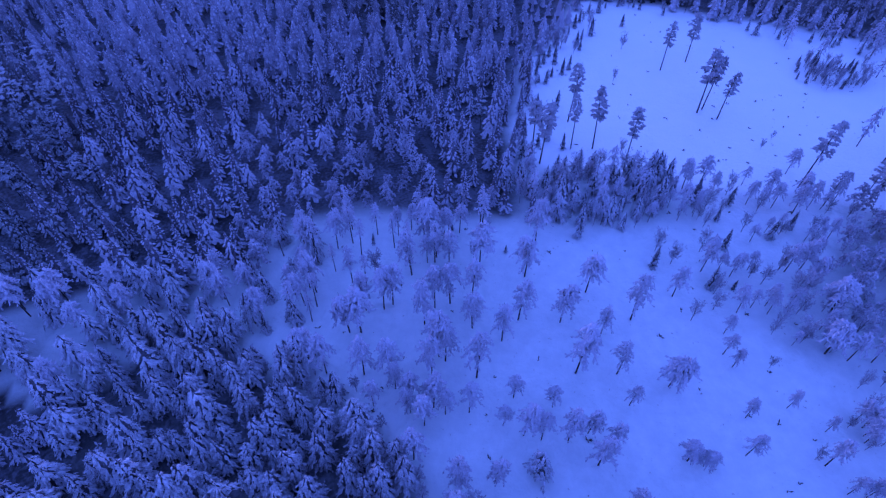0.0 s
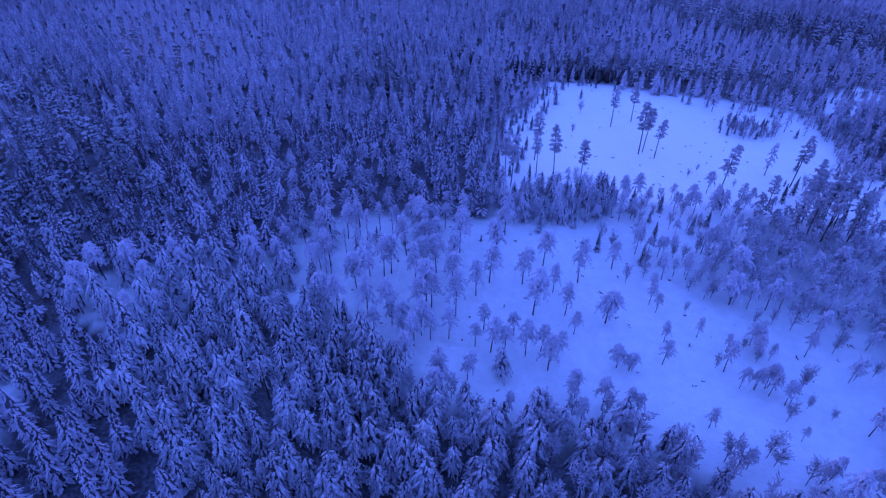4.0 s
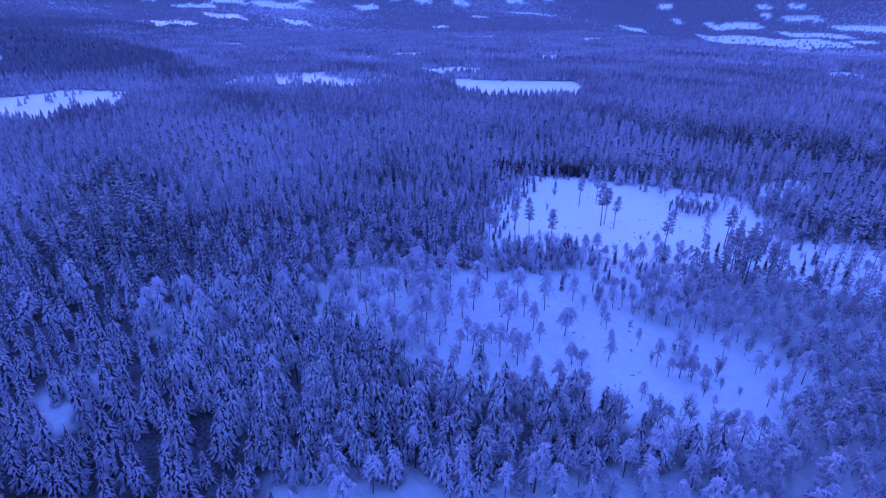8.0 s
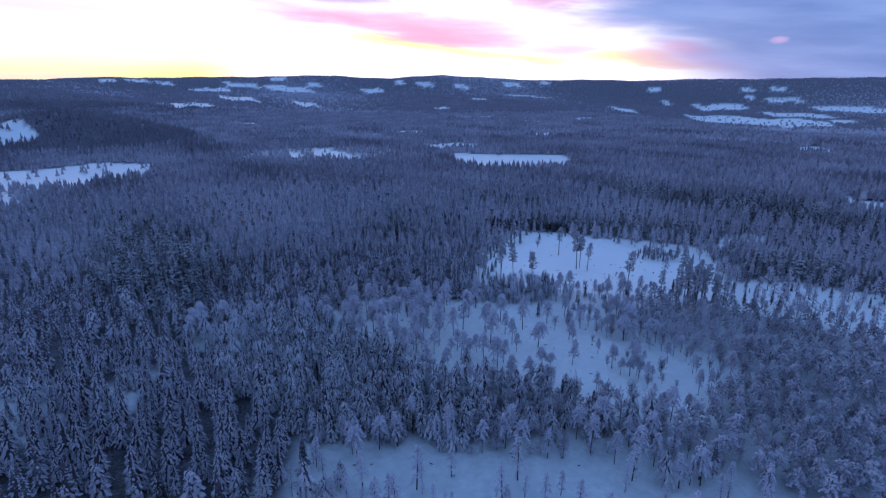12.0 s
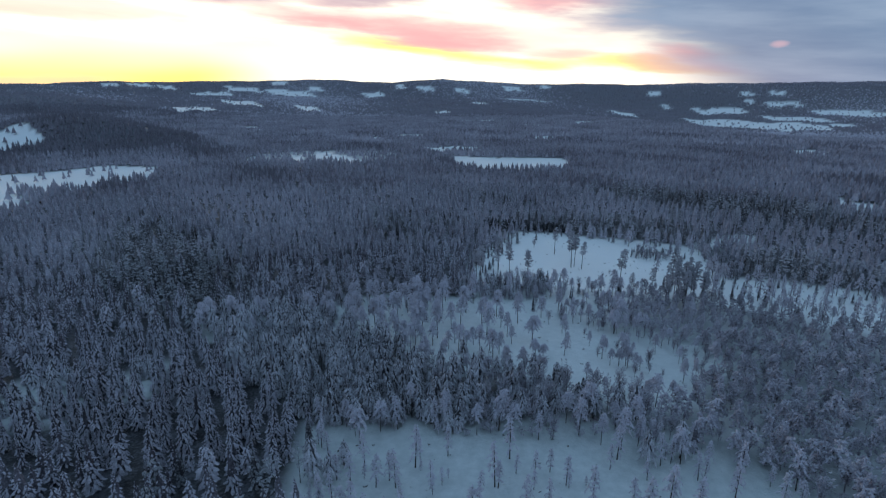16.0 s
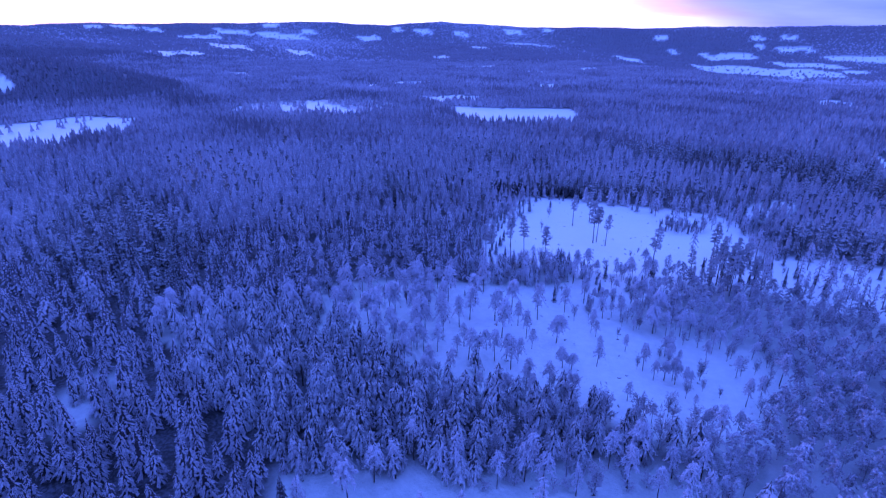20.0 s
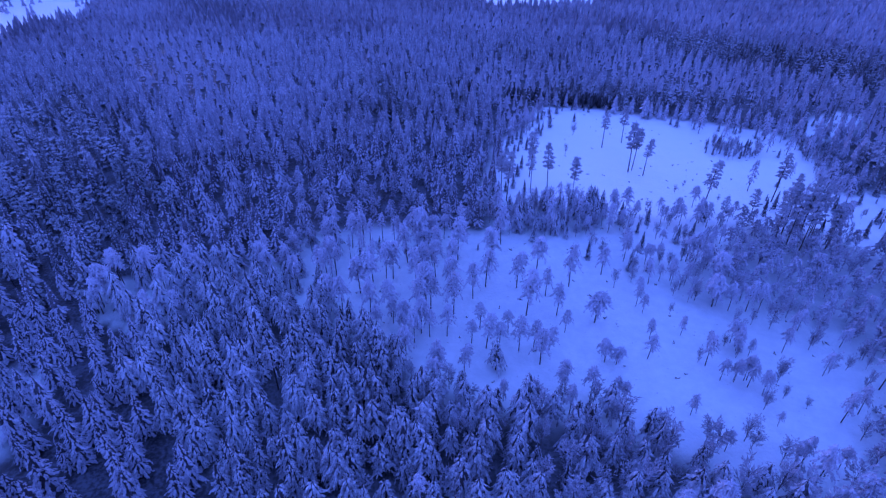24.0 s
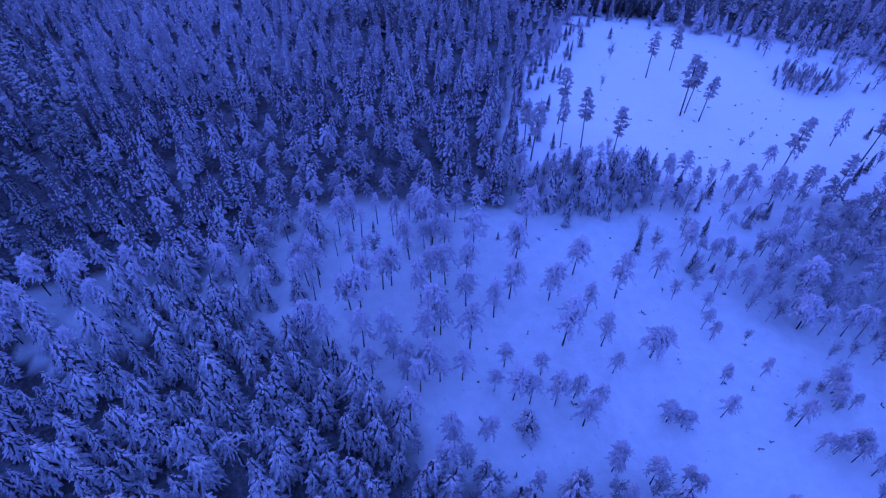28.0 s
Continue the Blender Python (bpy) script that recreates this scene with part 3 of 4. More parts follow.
def forest(name, label, shapes, x, y, sizes, mat):
    """Many trees in one mesh, each a turned and scaled copy of one of the shapes."""
    if not len(x):
        return None
    vs, fs, ms, base = [], [], [], 0
    pick = rng.integers(0, len(shapes), len(x))
    z = height(x, y) - 0.15
    for k, (v, f, slot) in enumerate(shapes):
        sel = np.flatnonzero(pick == k)
        if not len(sel):
            continue
        turn = rng.uniform(0, 6.283, len(sel))
        c, s = np.cos(turn)[:, None], np.sin(turn)[:, None]
        size = sizes[sel][:, None]
        slim = size * rng.uniform(0.85, 1.2, len(sel))[:, None]
        px = (v[:, 0] * c - v[:, 1] * s) * slim + x[sel][:, None]
        py = (v[:, 0] * s + v[:, 1] * c) * slim + y[sel][:, None]
        pz = v[:, 2] * size + z[sel][:, None]
        vs.append(np.stack((px, py, pz), -1).reshape(-1, 3))
        fs.append((f[None] + (base + np.arange(len(sel)) * len(v))[:, None, None]).reshape(-1, 3))
        ms.append(np.tile(slot, len(sel)))
        base += len(sel) * len(v)
    return tagged(new(name, mesh_of(name, np.vstack(vs), np.vstack(fs), mat, slots=np.concatenate(ms))), label, "forest", kind="stuff")


def sizes(count, low, high):
    return rng.uniform(low, high, count)


# models
spruces = [tree_model("spruce", "narrow spruce whose drooping arms hang thick with snow", "spruce", "spruces of the near belt",
                      trunk(11, 0.16), spruce(11, random.uniform(2.1, 2.7), 0.72, 8, 3, 0.7, random.uniform(0.55, 0.8), 0.85, droop=random.uniform(0.9, 1.3)), BARK, LADEN, INNER_SHADE) for _ in range(7)]
belt_pines = [tree_model("belt_pine", "bowed pine with a rounded crown of snow-laden boughs", "pine", "pines of the near belt",
                         trunk(10.3, 0.17, random.uniform(-0.01, 0.01)), spruce(10.5, random.uniform(2.2, 2.9), 0.7, 8, 3, 0.6, random.uniform(0.4, 0.52), 0.9, random.uniform(0.3, 0.42), droop=1.4), BARK, LADEN, INNER_SHADE) for _ in range(6)]
mire_pines = [tree_model("mire_pine", "slender frosted pine with a bare dark trunk on the snowy mire", "pine", "pines scattered over the mire",
                         trunk(10, 0.1, random.uniform(-0.04, 0.04)), weeping(10, random.uniform(0.4, 0.55), random.uniform(1.9, 2.6), 30, 10, 0.85, random.uniform(0.9, 1.4)), BARK, PINE) for _ in range(8)]
edge_pines = [tree_model("mire_pine", "slim frosted pine with a long bare trunk beside the mire", "pine", "pines scattered over the mire",
                         trunk(11, 0.11, random.uniform(-0.03, 0.03)), weeping(11, random.uniform(0.48, 0.62), random.uniform(1.2, 1.8), 24, 8, 0.95, random.uniform(0.9, 1.4)), BARK, PINE) for _ in range(5)]
heath_pines = [tree_model("young_pine", "young frosted pine on the snowy heath", "pine", "young pines on the heath",
                          trunk(8, 0.09), weeping(8, random.uniform(0.2, 0.36), random.uniform(1.2, 1.7), 24, 7, 1.15, 1.2), BARK, PINE) for _ in range(5)]
seed_pines = [tree_model("tall_pine", "tall lone pine with a long bare trunk and small dark crown", "pine", "seed pines left on the clear-cut",
                         trunk(17, 0.15, random.uniform(-0.03, 0.03)), pine(17, random.uniform(0.48, 0.6), random.uniform(1.9, 2.5), 36, 14, sag=0.4, taper=0.4), BARK, BARE_PINE) for _ in range(5)]
birches = [tree_model("birch", "leafless birch thick with pale hoarfrost", "birch", "frosted birches",
                      trunk(7, 0.07), birch(8, random.uniform(1.5, 2.2), 26, 9), PALE_BARK, BIRCH) for _ in range(5)]
young_spruces = [tree_model("young_spruce", "small dark spruce dusted with frost beside the clear-cut", "spruce", "young spruces round the clear-cut",
                            trunk(6, 0.07), spruce(6, random.uniform(1.0, 1.4), 0.6, 7, 0, 0.7), BARK, YOUNG_SPRUCE, INNER_SHADE) for _ in range(4)]

# the mire
MIRE_SPOTS = [(-6, 60), (-17.4, 62.8), (-14, 63.2), (-12.4, 64.4), (-9.4, 72.1), (-7.5, 80.4), (-6.4, 80.9), (-1.9, 73.9), (2.8, 66.4), (4.2, 73.7),
              (13.3, 72.3), (16.2, 82.2), (2.9, 59.5), (8.3, 56.8), (11.5, 61.6), (19.3, 61.3), (25, 68.7), (32.6, 62.5), (20.9, 50.6), (3.7, 49.1),
              (-10.8, 48.7), (-15.8, 48.8), (-25.6, 50.6), (-22.4, 48.8), (-3, 53.1), (-1.8, 52.2), (-4, 49), (-19.7, 57.5), (-17.6, 57.6), (-4.3, 64), (-1.4, 65.1)]
MIRE_SPOTS_SOUTH = [(-13.4, 43), (-4.7, 39.9), (-1.4, 42), (2.5, 42.5), (-7.5, 44.3), (9.9, 45.6), (8, 40.5), (16.3, 44.1), (11.2, 39), (14, 38.4),
                    (21.6, 39.8), (22.5, 34.7), (18.3, 38.5), (29.1, 44.9), (28, 50.7), (26.2, 58.2), (45.7, 37.2),
                    (47.8, 43.6), (48.7, 53.2), (49.4, 60.4), (57.6, 36.2), (59.1, 32), (66.1, 41.5), (42, 68.8), (49.4, 75.7), (-6, 34.3)]
plant(mire_pines, [(x, y, random.uniform(1.05, 1.35)) for x, y in MIRE_SPOTS])
plant(mire_pines, [(x, y, random.uniform(0.6, 1.1)) for x, y in MIRE_SPOTS_SOUTH])
umbrella_pines = [tree_model("umbrella_pine", "old mire pine with a wide frosted dome of a crown", "pine", "dome-crowned pines on the mire",
                             trunk(9, 0.14, 0.03), weeping(9, 0.5, 3.1, 46, 12, 0.8, 1.0), BARK, PINE) for _ in range(2)]
plant(umbrella_pines, [(36.5, 48.6, 1.05), (36.3, 35.9, 0.75), (38.6, 35.2, 0.6), (66.5, 57, 1.05), (71, 66, 1.1)])
MIRE_EDGE = [(-22, 88), (-38, 80), (-36, 66), (-28, 56), (-20, 66), (-10, 74), (8, 78), (10, 88)]
SEAM = [(40, 86), (48, 104), (90, 100), (88, 92), (72, 72), (52, 62), (36, 74)]
x, y = scatter(-60, 100, 20, 112, 4.9, lambda x, y: inside(x, y, MIRE_EDGE) & ~inside(x, y, COPSE))
plant(edge_pines + mire_pines[:2], zip(x, y, sizes(len(x), 0.75, 1.15)))
x, y = scatter(-60, 40, 50, 92, 4.4, lambda x, y: inside(x, y, MIRE) & (y - 0.35 * x > 74) & (x > -36) & ~inside(x, y, COPSE) & (rng.random(x.shape) < 0.3))
plant(birches + young_spruces, zip(x, y, sizes(len(x), 0.4, 0.9)))
x, y = scatter(-60, 100, 20, 112, 6.2, lambda x, y: inside(x, y, SEAM))
half = rng.random(len(x))
plant(mire_pines, zip(x[half < 0.45], y[half < 0.45], sizes(len(x), 0.45, 0.8)))
plant(birches, zip(x[half > 0.7], y[half > 0.7], sizes(len(x), 0.4, 0.9)))
plant(young_spruces, zip(x[(half > 0.45) & (half < 0.6)], y[(half > 0.45) & (half < 0.6)], sizes(len(x), 0.5, 1.2)))
x, y = scatter(20, 100, 10, 96, 7.5, lambda x, y: inside(x, y, MIRE) & (x + 0.55 * y > 76) & (np.sin(x / 5 + 1) + np.sin(y / 6 + x / 9) > -0.5))
plant(birches + mire_pines[:3], zip(x, y, sizes(len(x), 0.35, 0.85)))

# the thicket's tongue into the mire, and two clumps before it
TONGUE = [(47, 66), (58, 58), (70, 52), (82, 42), (90, 48), (74, 60), (70, 75), (62, 82), (50, 76)]
x, y = scatter(44, 94, 38, 86, 5.2, lambda x, y: inside(x, y, TONGUE))
half = rng.random(len(x))
plant(mire_pines, zip(x[half < 0.6], y[half < 0.6], sizes(len(x), 0.5, 0.95)))
plant(birches, zip(x[half > 0.6], y[half > 0.6], sizes(len(x), 0.6, 1.1)))
plant(mire_pines, [(cx + random.gauss(0, 2.6), cy + random.gauss(0, 1.8), random.uniform(0.45, 0.8)) for cx, cy in ((68, 42), (65, 31.5)) for _ in range(6)])

# the copse between mire and clear-cut
x, y = scatter(0, 60, 80, 112, 2.8, lambda x, y: inside(x, y, COPSE))
half = rng.random(len(x))
plant(birches, zip(x[half < 0.25], y[half < 0.25], sizes(len(x), 0.8, 1.15)))
plant(heath_pines, zip(x[half > 0.75], y[half > 0.75], sizes(len(x), 0.9, 1.35)))
k = (half >= 0.25) & (half <= 0.75)
plant(spruces, zip(x[k], y[k], sizes(len(x), 0.38, 0.9)))

# the clear-cut
SEEDS = [(33.2, 116.4, 1.08), (27.7, 116.4, 0.97), (40.8, 111.8, 0.9), (59.4, 156.8, 0.9), (68.1, 161.7, 0.94), (64.3, 134, 1.15), (68.8, 130.9, 0.85),
         (79.6, 103.1, 1.12), (28.3, 128.3, 1.03), (19.3, 110, 1.1), (17.8, 115.3, 0.9), (105.2, 112.3, 1.05), (66, 135.5, 1.0), (98.3, 86.9, 1.0),
         (100.3, 83.6, 0.95), (106.3, 90.8, 1.05), (107.4, 83.9, 0.9), (103.4, 98.1, 1.0), (92.4, 99, 0.7), (83, 97.1, 0.6), (135.3, 88, 0.8), (148, 95, 0.7)]
plant(seed_pines, SEEDS)
plant(seed_pines, [(96.5, 90, 1.05), (99.5, 92.5, 1.0), (101.5, 88, 1.1), (103.8, 86, 1.0), (104.6, 93, 1.1), (94.5, 86.5, 0.8), (109.5, 87.5, 0.85)])
plant(seed_pines, [(138, 208, 1.1), (160, 213, 1.2), (171, 215, 1.15), (175, 205, 1.1), (119, 196, 0.95), (181, 175, 1.1), (186, 163, 1.0), (176, 181, 1.15), (140, 202, 1.0), (166, 190, 1.1)])
x, y = scatter(100, 200, 56, 125, 6.5, lambda x, y: inside(x, y, CLEARCUT) & (rng.random(x.shape) < 0.8))
half = rng.random(len(x))
plant(heath_pines, zip(x[half < 0.5], y[half < 0.5], sizes(len(x), 0.8, 1.6)))
plant(young_spruces + birches[:2], zip(x[half > 0.5], y[half > 0.5], sizes(len(x), 0.3, 1.1)))
SMALL = [(40, 99, 1.1), (45.5, 103, 1.2), (49, 99.5, 0.9), (53, 96, 1.3), (61, 96, 1.0), (66.5, 85.5, 1.1), (72, 89, 0.9), (36, 172, 0.9), (38, 176, 0.7),
         (24, 148, 0.8), (26, 152, 0.6), (22, 120, 1.0), (15, 112, 1.2), (150, 108, 0.7), (118, 108, 0.8), (124, 104, 1.0), (131, 100, 0.9)]
plant(young_spruces, SMALL)
THICK_BUSH = [(96, 150), (105, 147), (117, 148), (122, 162), (103, 164)]
HEDGE_WEST = [(-42, 255), (-4, 242), (12, 229), (11, 224), (-5, 236), (-42, 248)]
HEDGE = [(24, 218), (44, 208), (76, 204), (78, 210), (46, 215), (26, 225)]
EDGE_BUSH = [(128, 122), (140, 118), (150, 160), (140, 172), (134, 150)]
x, y = scatter(20, 160, 100, 230, 2.3, lambda x, y: inside(x, y, THICK_BUSH) | inside(x, y, EDGE_BUSH))
half = rng.random(len(x))
plant(young_spruces, zip(x[half < 0.4], y[half < 0.4], sizes(len(x), 0.35, 0.9)))
plant(birches, zip(x[half >= 0.4], y[half >= 0.4], sizes(len(x), 0.35, 0.7)))
plant(birches, [(44, 150, 0.6), (76, 118, 0.45), (80, 122, 0.35), (50, 170, 0.8), (88, 112, 0.4)])

hedge_spruces = [tree_model("hedge_spruce", "low dark spruce without frost in a row behind the clear-cut", "spruce", "row of dark spruces",
                            trunk(6, 0.08), spruce(6, random.uniform(1.3, 1.7), 0.65, 7, 0, 0.8), BARK, BARE_SPRUCE, INNER_SHADE) for _ in range(3)]
x, y = scatter(-45, 82, 200, 258, 2.8, lambda x, y: inside(x, y, HEDGE) | inside(x, y, HEDGE_WEST))
plant(hedge_spruces, zip(x, y, sizes(len(x), 0.7, 1.1)))

# the heath in the foreground
HEATH_SPOTS = [(-13.5, -42.5), (-10.5, -36.1), (-7.8, -36.9), (-8.7, -20.1), (-5, -26.7), (-2.4, -24.4), (-0.7, -26.5), (2.9, -19.5), (7, -26.1), (10.2, -15.4),
               (2.6, -39.6), (15.7, -38.4), (-1.2, -40.2), (17.5, -28.7), (20.9, -25.4), (24.7, -16), (27.1, -32.3), (31.5, -33), (36.4, -24.6), (40.5, -31.6),
               (47.3, -18.4), (48.3, -35.8), (51.2, -33.9), (56.7, -29.8), (60.8, -33.4), (70.6, -28.1), (78.9, -30.6), (85, -24.3), (29.8, -22.7), (49.8, -14.7), (59.1, -16.7)]
plant(heath_pines, [(x, y, random.uniform(0.9, 1.5)) for x, y in HEATH_SPOTS])
x, y = scatter(-26, 74, -18, 4, 5.5, lambda x, y: inside(x, y, HEATH) & (y > -9 - 0.004 * (x - 20) ** 2))
plant(heath_pines + mire_pines + birches[:3], zip(x, y, sizes(len(x), 0.7, 1.25)))
x, y = scatter(-25, 95, -80, -10, 7.5, lambda x, y: inside(x, y, HEATH) & (y < -20))
plant(heath_pines, zip(x, y, sizes(len(x), 0.35, 1.0)))

# the belt of tall trees between heath and mire
x, y = scatter(-80, 80, -20, 70, 3.75, lambda x, y: inside(x, y, NEAR) & ~is_open(x, y) & ~inside(x, y, GLADE) & (np.hypot(x + 31, y - 25.5) > 3.2))
kind = rng.random(len(x)) + 0.012 * np.clip(x - 5, -32, 60)
for models, low, high, a, b in ((spruces, -9, 0.4, 0.55, 1.1), (belt_pines, 0.4, 1.0, 0.65, 1.08), (birches, 1.0, 9, 0.9, 1.35)):
    k = (kind >= low) & (kind < high)
    plant(models, zip(x[k], y[k], sizes(k.sum(), a, b)))
x, y = scatter(-90, -28, 38, 84, 3.9, lambda x, y: inside(x, y, GLADE) | (inside(x, y, MIRE) & (x < -29)))
half = rng.random(len(x))
plant(spruces, zip(x[half < 0.4], y[half < 0.4], sizes(len(x), 0.4, 0.85)))
plant(belt_pines, zip(x[half > 0.8], y[half > 0.8], sizes(len(x), 0.75, 1.05)))
plant(mire_pines, zip(x[(half > 0.4) & (half < 0.6)], y[(half > 0.4) & (half < 0.6)], sizes(len(x), 0.8, 1.2)))


def fringe(poly, step, reach, models, low, high, where=None):
    """Trees that step out of the wood into an opening, thinning away from its edge."""
    xs, ys = [p[0] for p in poly], [p[1] for p in poly]

    def keep(x, y):
        ok = inside(x, y, poly) & (rng.random(x.shape) < np.exp(-edge_distance(x, y, poly) / reach))
        return ok & where(x, y) if where else ok
    x, y = scatter(min(xs), max(xs), min(ys), max(ys), step, keep)
    plant(models, zip(x, y, sizes(len(x), low, high)))


fringe(CLEARCUT, 4.2, 5.0, young_spruces + birches[:2], 0.4, 1.1, lambda x, y: (x < 60) & (y > 112) | (y > 140))
fringe(CLEARCUT, 5.6, 5.0, mire_pines[:3] + young_spruces[:1] + birches[:2], 0.4, 0.85, lambda x, y: (x > 60) & (y < 112))
fringe(CLEARCUT, 6.0, 7.0, heath_pines, 0.7, 1.4, lambda x, y: x > 100)
fringe(HEATH, 4.5, 4.5, heath_pines + belt_pines[:1], 0.6, 1.1, lambda x, y: (x < 10) | (x > 55))
fringe(MIRE, 3.3, 3.8, mire_pines + birches + belt_pines[:3], 0.55, 1.05, lambda x, y: (y < 50) & (x > -30) & (x < 62))
fringe(MIRE, 4.4, 5.5, mire_pines + birches, 0.5, 1.05, lambda x, y: x > 48)
fringe(STRIP, 3.4, 9.0, young_spruces + birches + heath_pines[:2], 0.4, 1.1)
fringe(GAP, 3.6, 6.0, spruces[:3], 0.4, 0.9)
fringe(RIDE, 3.4, 6.0, spruces[:3], 0.3, 0.8)


def snag():
    """A dead birch whose bare limbs arch out like a star, thick with rime."""
    s = Shape()
    for i in range(26):
        q = random.uniform(0.55, 1.0)
        w, out = i * 2.4 + random.uniform(-0.3, 0.3), random.uniform(1.4, 2.8)
        a = np.array((0, 0, 12 * q))
        m = a + np.array((0.55 * out * math.cos(w), 0.55 * out * math.sin(w), random.uniform(0.0, 0.5)))
        b = a + np.array((out * math.cos(w), out * math.sin(w), -random.uniform(0.5, 1.6)))
        s.blade(a, m, 0.15, 0.11)
        s.blade(m - 0.2 * (b - m), b, 0.13, 0.10)
        for _ in range(3):
            p = m + (b - m) * random.random()
            w2, o = w + random.uniform(-1, 1), random.uniform(0.3, 0.7)
            s.blade(p, p + (o * math.cos(w2), o * math.sin(w2), -0.6 * o), 0.06, 0.05)
    ob = tree_model("rimed_snag", "bare tree with arching limbs thick with rime among spruces", "tree", "", trunk(12.2, 0.14), s.arrays(), BARK, LADEN)
    ob.matrix_basis = pose(-31.0, 25.5, float(height(-31.0, 25.5)) - 0.1)


snag()


# ---- the forest ----
def wooded(lo, hi, lim=46):
    def keep(x, y):
        d, a = bearing(x, y)
        near = np.zeros(x.shape, bool)
        for poly in (NEAR, COPSE, GLADE, HEDGE, HEDGE_WEST, EDGE_BUSH):
            near |= inside(x, y, poly)
        near |= sparse(x, y) & (rng.random(x.shape) < 0.62)
        stray = (in_fields(x, y) & (rng.random(x.shape) < 0.06)) | (inside(x, y, PASTURE) & (rng.random(x.shape) < 0.06))
        return (d >= lo) & (d < hi) & (np.abs(a + 3) < lim) & (~is_open(x, y) | stray) & ~near
    return keep


def stand(x, y):
    """0 spruce, 1 pale rimed birch and pine, 2 dark bare conifers."""
    d, a = bearing(x, y)
    wave = np.sin(x / 61 + 1.3) * np.sin(y / 47 + x / 130) + 0.6 * np.sin(x / 23 + y / 31) + rng.normal(0, 0.35, x.shape)
    d, a = d + 24 * np.sin(x / 37 + 2) + 16 * np.sin(x / 13 + y / 29), a + 2.5 * np.sin(y / 41)
    wave = np.where(d < 1300, wave, 0.8 * np.sin(x / 330 + 1.3) * np.sin(y / 510 + x / 700) + rng.normal(0, 0.35, x.shape))
    pale = 1.0 * ((d > 335) & (d < 415) & (a > -2)) + 0.5 * ((d > 395) & (d < 470) & (a > -28) & (a < -3))
    band = (d > 425) & (d < 520) & (a > 0)
    dark = inside(x, y, DARK_STAND)
    dark = dark | (((x + 1560) / 480) ** 2 + ((y - 1750) / 380) ** 2 < 1)
    dark = dark | inside(x, y, FAR_EDGE) | (((x + 605) / 200) ** 2 + ((y - 695) / 125) ** 2 < 1)
    chance = wave + 1.5 * pale + 4.0 * inside(x, y, THICKET) - 2.5 * dark - 0.7 * band - 1.5 * smooth((d - 1900) / 700) - 0.4 * smooth((-x - 15) / 40) * smooth((170 - y) / 60)
    return np.where(chance > 0.75, 1, np.where(chance < -1.05, 2, 0))


FAR_EDGE = [(40, 208), (76, 204), (104, 192), (134, 180), (145, 174), (165, 195), (120, 216), (80, 226), (40, 226)]
DARK_STAND = [(149, 143), (247, 171), (260, 130), (200, 98), (150, 112), (142, 118)]
LABELS = ("dense frosted spruce forest with dark gaps between the crowns", "pale rimed birches and pines in a thicket", "darker conifers with little frost")
NAMES = ("spruce_forest", "birch_thicket", "dark_conifers")
near_set = ([spruce(11, random.uniform(1.9, 2.5), 0.82, 7, 0, 0.76, random.uniform(0.75, 1.0), 0.9) for _ in range(9)]
            + [spruce(11, random.uniform(2.1, 2.6), 0.9, 7, 0, 0.62, 0.48, 1.35, 0.3, droop=1.2) for _ in range(3)],
            [birch(8.5, random.uniform(1.9, 2.6), 15, 7, 1.8) for _ in range(4)],
            [spruce(12, random.uniform(1.8, 2.3), 0.95, 7, 0, 0.75, 0.7, 1.25) for _ in range(5)] + [pine(14, 0.45, 2.2, 14, 7, limbs=False) for _ in range(3)])
thicket_pines = [weeping(9, random.uniform(0.25, 0.45), random.uniform(2.0, 2.7), 18, 6, 1.45, 1.0) for _ in range(7)]
mid_set = ([spruce(10, random.uniform(1.9, 2.4), 1.3, 5, 0, 0.85, 0.72, 1.3, tier=3) for _ in range(8)],
           [tiers(random.uniform(6.5, 8), random.uniform(1.6, 2.1), 3, 7) for _ in range(5)] + [pine(8, 0.2, 1.8, 8, 5, limbs=False) for _ in range(3)],
           [spruce(11, random.uniform(1.8, 2.3), 1.3, 5, 0, 0.85, 0.72, 1.3, tier=3) for _ in range(4)] + [pine(13, 0.4, 2.4, 10, 6, limbs=False) for _ in range(2)])
far_set = ([tiers(9, random.uniform(2.2, 2.9), 2, 6) for _ in range(6)], [tiers(7, random.uniform(2.2, 2.8), 2, 6) for _ in range(6)],
           [tiers(10, random.uniform(2.2, 2.8), 2, 6) for _ in range(6)])
speck_set = ([tiers(9.5, random.uniform(3.2, 4.0), 1, 6) for _ in range(6)], [tiers(7, random.uniform(3.6, 4.4), 1, 6) for _ in range(4)],
             [tiers(10.5, random.uniform(3.0, 3.8), 1, 6) for _ in range(4)])
dot_set = ([tiers(7.5, random.uniform(5.0, 6.5), 1, 6) for _ in range(6)], [tiers(6, random.uniform(5.5, 7.0), 1, 6) for _ in range(4)],
           [tiers(8.5, random.uniform(4.5, 6.0), 1, 6) for _ in range(4)])
NEAR_MATS = ((SPRUCE, FOREST_INNER_SHADE), BIRCH, (DARK_SPRUCE, INNER_SHADE))
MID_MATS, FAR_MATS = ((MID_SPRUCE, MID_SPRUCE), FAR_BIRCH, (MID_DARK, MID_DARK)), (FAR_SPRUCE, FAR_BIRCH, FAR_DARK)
forest_spruces = [tree_model("forest_spruce", "frosted spruce standing close in the dense forest", "spruce", "spruces of the dense forest",
                             trunk(11, 0.15), spruce(11, random.uniform(1.8, 2.4), 0.75, 8, 2, 0.7, random.uniform(0.65, 1.0), 0.8, droop=random.uniform(0.9, 1.25)), BARK, SPRUCE, INNER_SHADE) for _ in range(8)]
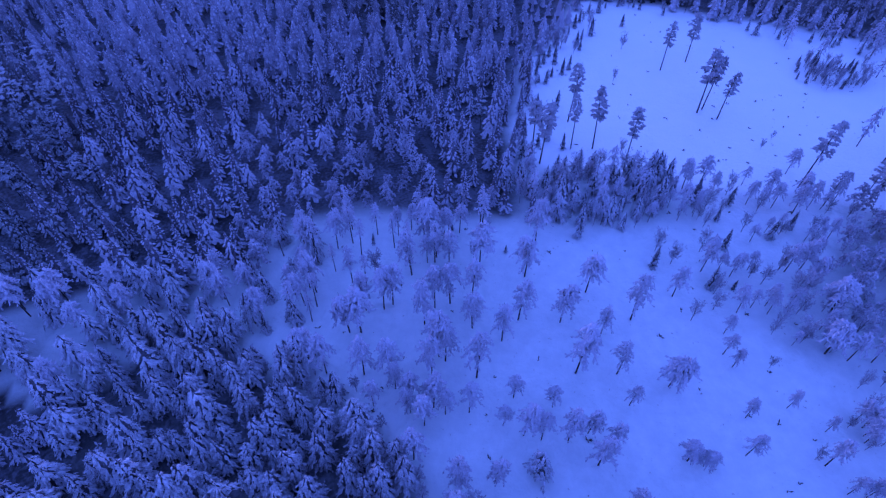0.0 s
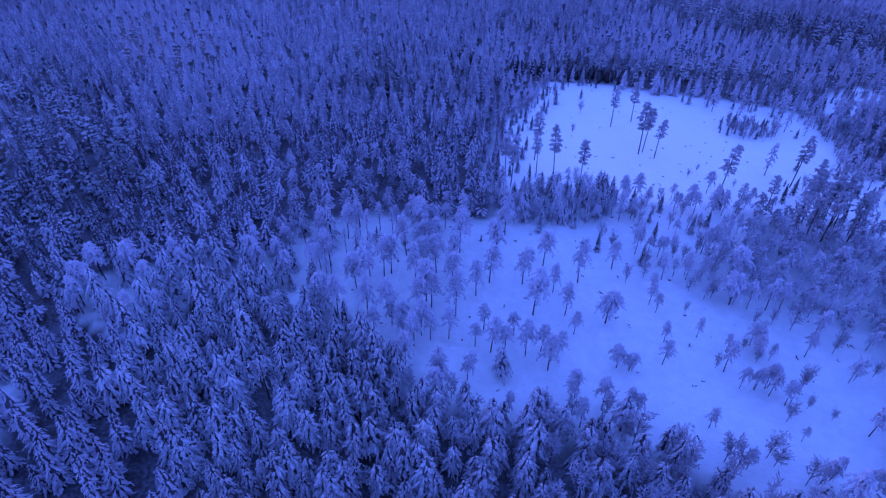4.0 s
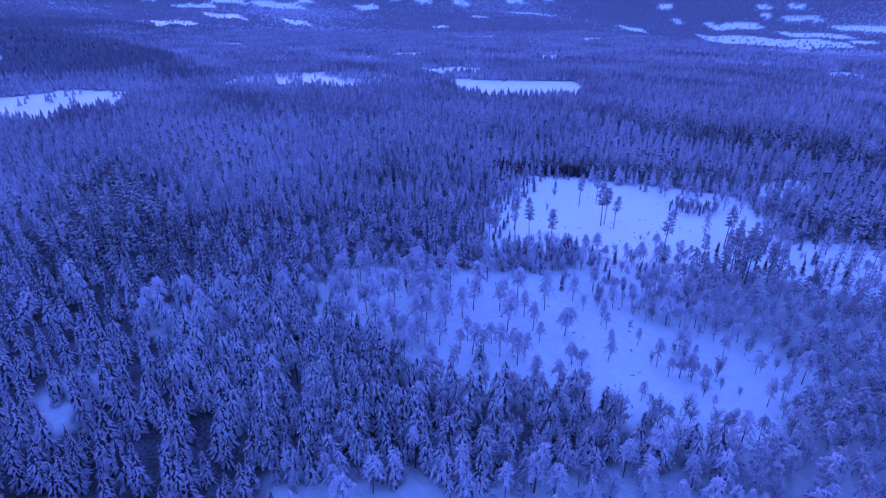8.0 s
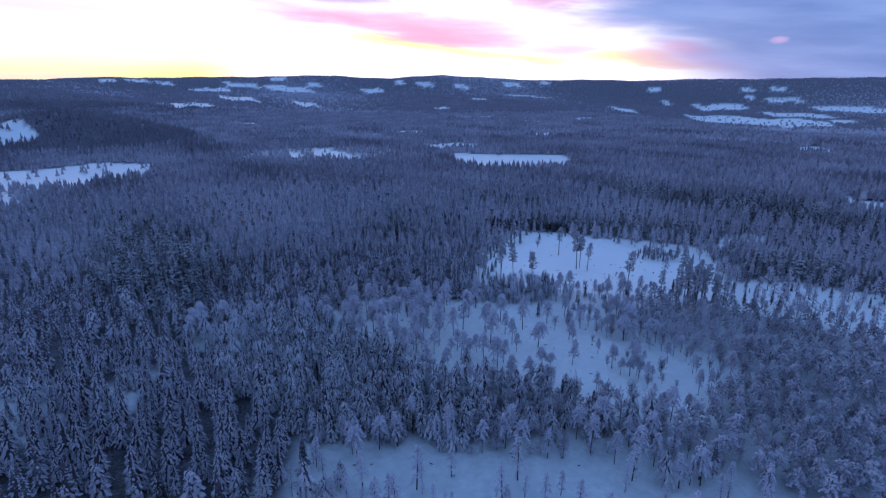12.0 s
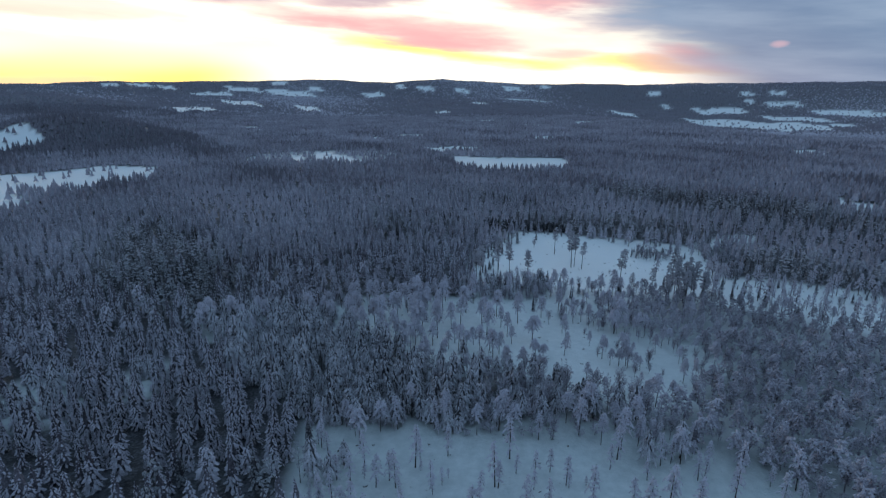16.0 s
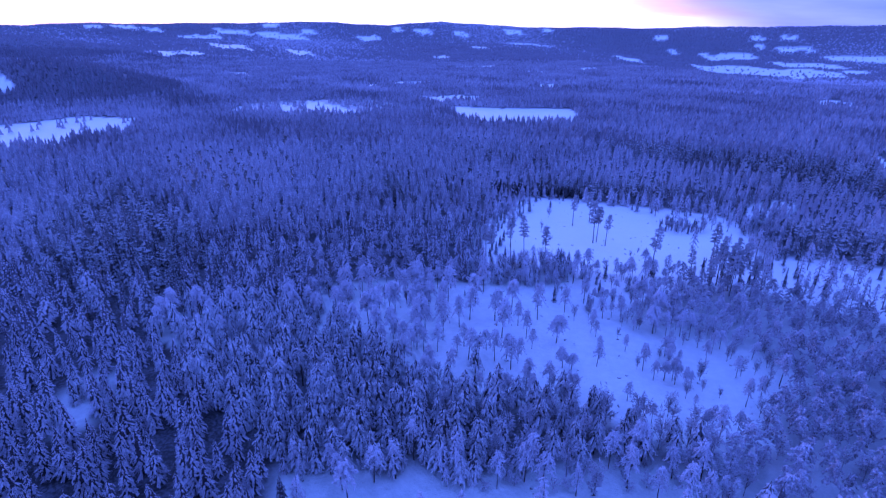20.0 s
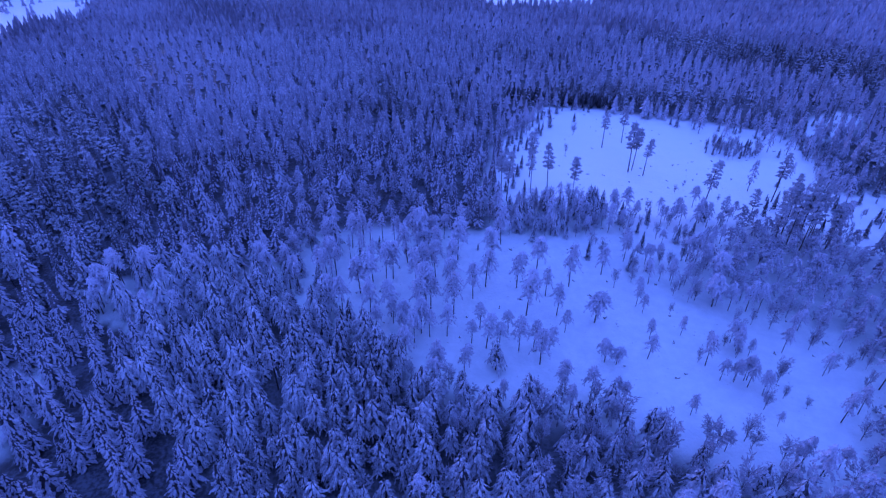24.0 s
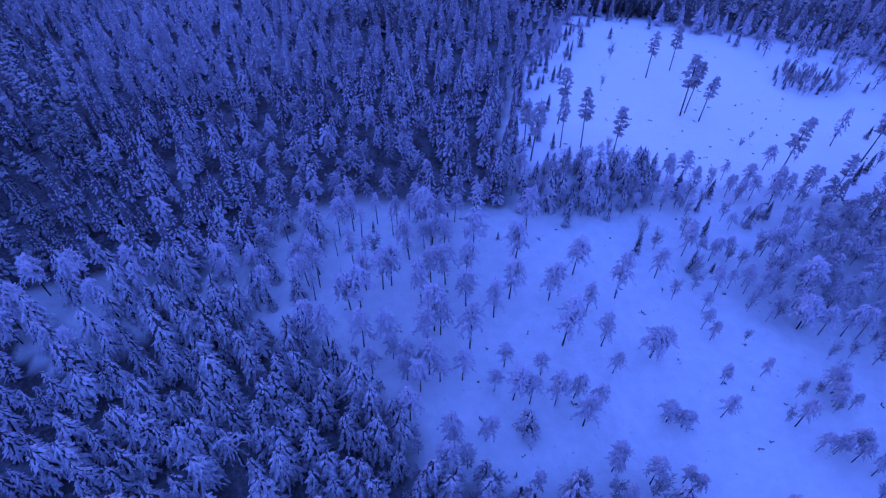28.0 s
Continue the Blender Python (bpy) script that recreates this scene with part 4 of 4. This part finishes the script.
CLOSE_BY = [(-118, -24), (-24, -24), (-24, -5), (-60, 20), (-70, 60), (-84, 44), (-112, 40)]
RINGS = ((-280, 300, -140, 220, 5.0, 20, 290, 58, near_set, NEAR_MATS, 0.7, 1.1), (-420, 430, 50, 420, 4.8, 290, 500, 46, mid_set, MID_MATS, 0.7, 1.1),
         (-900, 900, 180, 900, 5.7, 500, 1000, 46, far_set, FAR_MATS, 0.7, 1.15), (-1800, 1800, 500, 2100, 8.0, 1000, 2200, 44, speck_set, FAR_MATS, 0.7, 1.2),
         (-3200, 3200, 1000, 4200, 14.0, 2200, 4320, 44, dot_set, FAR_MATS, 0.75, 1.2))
for x0, x1, y0, y1, gap, lo, hi, lim, shapes, mats, small, large in RINGS:
    x, y = scatter(x0, x1, y0, y1, gap, wooded(lo, hi, lim))
    if lo < 100:
        k = ~inside(x, y, THICKET)
        x2, y2 = scatter(x0, x1, y0, y1, 4.2, wooded(lo, hi, lim))
        k2 = inside(x2, y2, THICKET)
        x, y = np.append(x[k], x2[k2]), np.append(y[k], y2[k2])
        k = inside(x, y, CLOSE_BY)
        plant(forest_spruces, zip(x[k], y[k], sizes(k.sum(), 0.6, 1.12)))
        x, y = x[~k], y[~k]
    kind = stand(x, y)
    for k in range(3):
        sel = kind == k
        size = sizes(sel.sum(), small, large) * np.where(inside(x[sel], y[sel], THICKET) & (y[sel] > 45), 0.82, 1.0)
        if k == 1 and lo < 100:
            px, py, part = x[sel], y[sel], rng.random(sel.sum()) < 0.75
            forest("pine_thicket", "round-crowned frosted pines standing close together", thicket_pines, px[part], py[part], size[part], CLOSE_PINE)
            forest("birch_thicket", LABELS[1], shapes[1], px[~part], py[~part], size[~part], BIRCH)
            continue
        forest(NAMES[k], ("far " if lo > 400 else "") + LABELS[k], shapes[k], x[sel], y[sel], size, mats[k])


# the same forest all round, behind the flight
def behind(x, y):
    d, a = bearing(x, y)
    return (d < 600) & (d > 25) & (np.abs(a + 3) > np.where(d < 290, 58, 46)) & ~is_open(x, y)


x, y = scatter(-600, 640, -740, 380, 6.5, behind)
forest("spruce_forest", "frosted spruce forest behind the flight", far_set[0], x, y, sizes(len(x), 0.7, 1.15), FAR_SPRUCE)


# ---- rimed brush under the thicket and the belt ----
brush_shapes = [birch(random.uniform(2.6, 4.2), random.uniform(1.3, 2.0), 9, 6, 1.6) for _ in range(6)]
x, y = scatter(-60, 150, -60, 100, 3.4, lambda x, y: (inside(x, y, THICKET) | inside(x, y, NEAR) | (inside(x, y, HEATH) & (y > -8) & (x > 8))) & (bearing(x, y)[0] < 290) & (rng.random(x.shape) < 0.5))
forest("brush", "rimed leafless brush between the trees", brush_shapes, x, y, sizes(len(x), 0.6, 1.2), BIRCH)


# ---- stumps and tussocks in the snow ----
def tussocks():
    s = Shape()
    x, y = scatter(0, 200, 84, 210, 5.2, lambda x, y: inside(x, y, CLEARCUT) & (rng.random(x.shape) < 0.3))
    x2, y2 = scatter(-60, 100, -80, 110, 7.0, lambda x, y: (inside(x, y, MIRE) | inside(x, y, HEATH)) & (rng.random(x.shape) < 0.35))
    for px, py in zip(np.append(x, x2), np.append(y, y2)):
        pz = float(height(px, py)) - 0.05
        for _ in range(random.randint(3, 6)):
            w, o = random.uniform(0, 6.28), random.choice((0.25, 0.35, 0.5, 0.8)) * random.uniform(0.6, 1.1)
            s.blade((px, py, pz + 0.05), (px + o * math.cos(w), py + o * math.sin(w), pz + random.uniform(0.05, 0.5)), 0.12, 0.10)
    v, f, _ = s.arrays()
    return tagged(new("tussocks", mesh_of("tussocks", v, f, TUFT)), "low heather tufts and stumps poking through the snow", "undergrowth", kind="stuff")


tussocks()
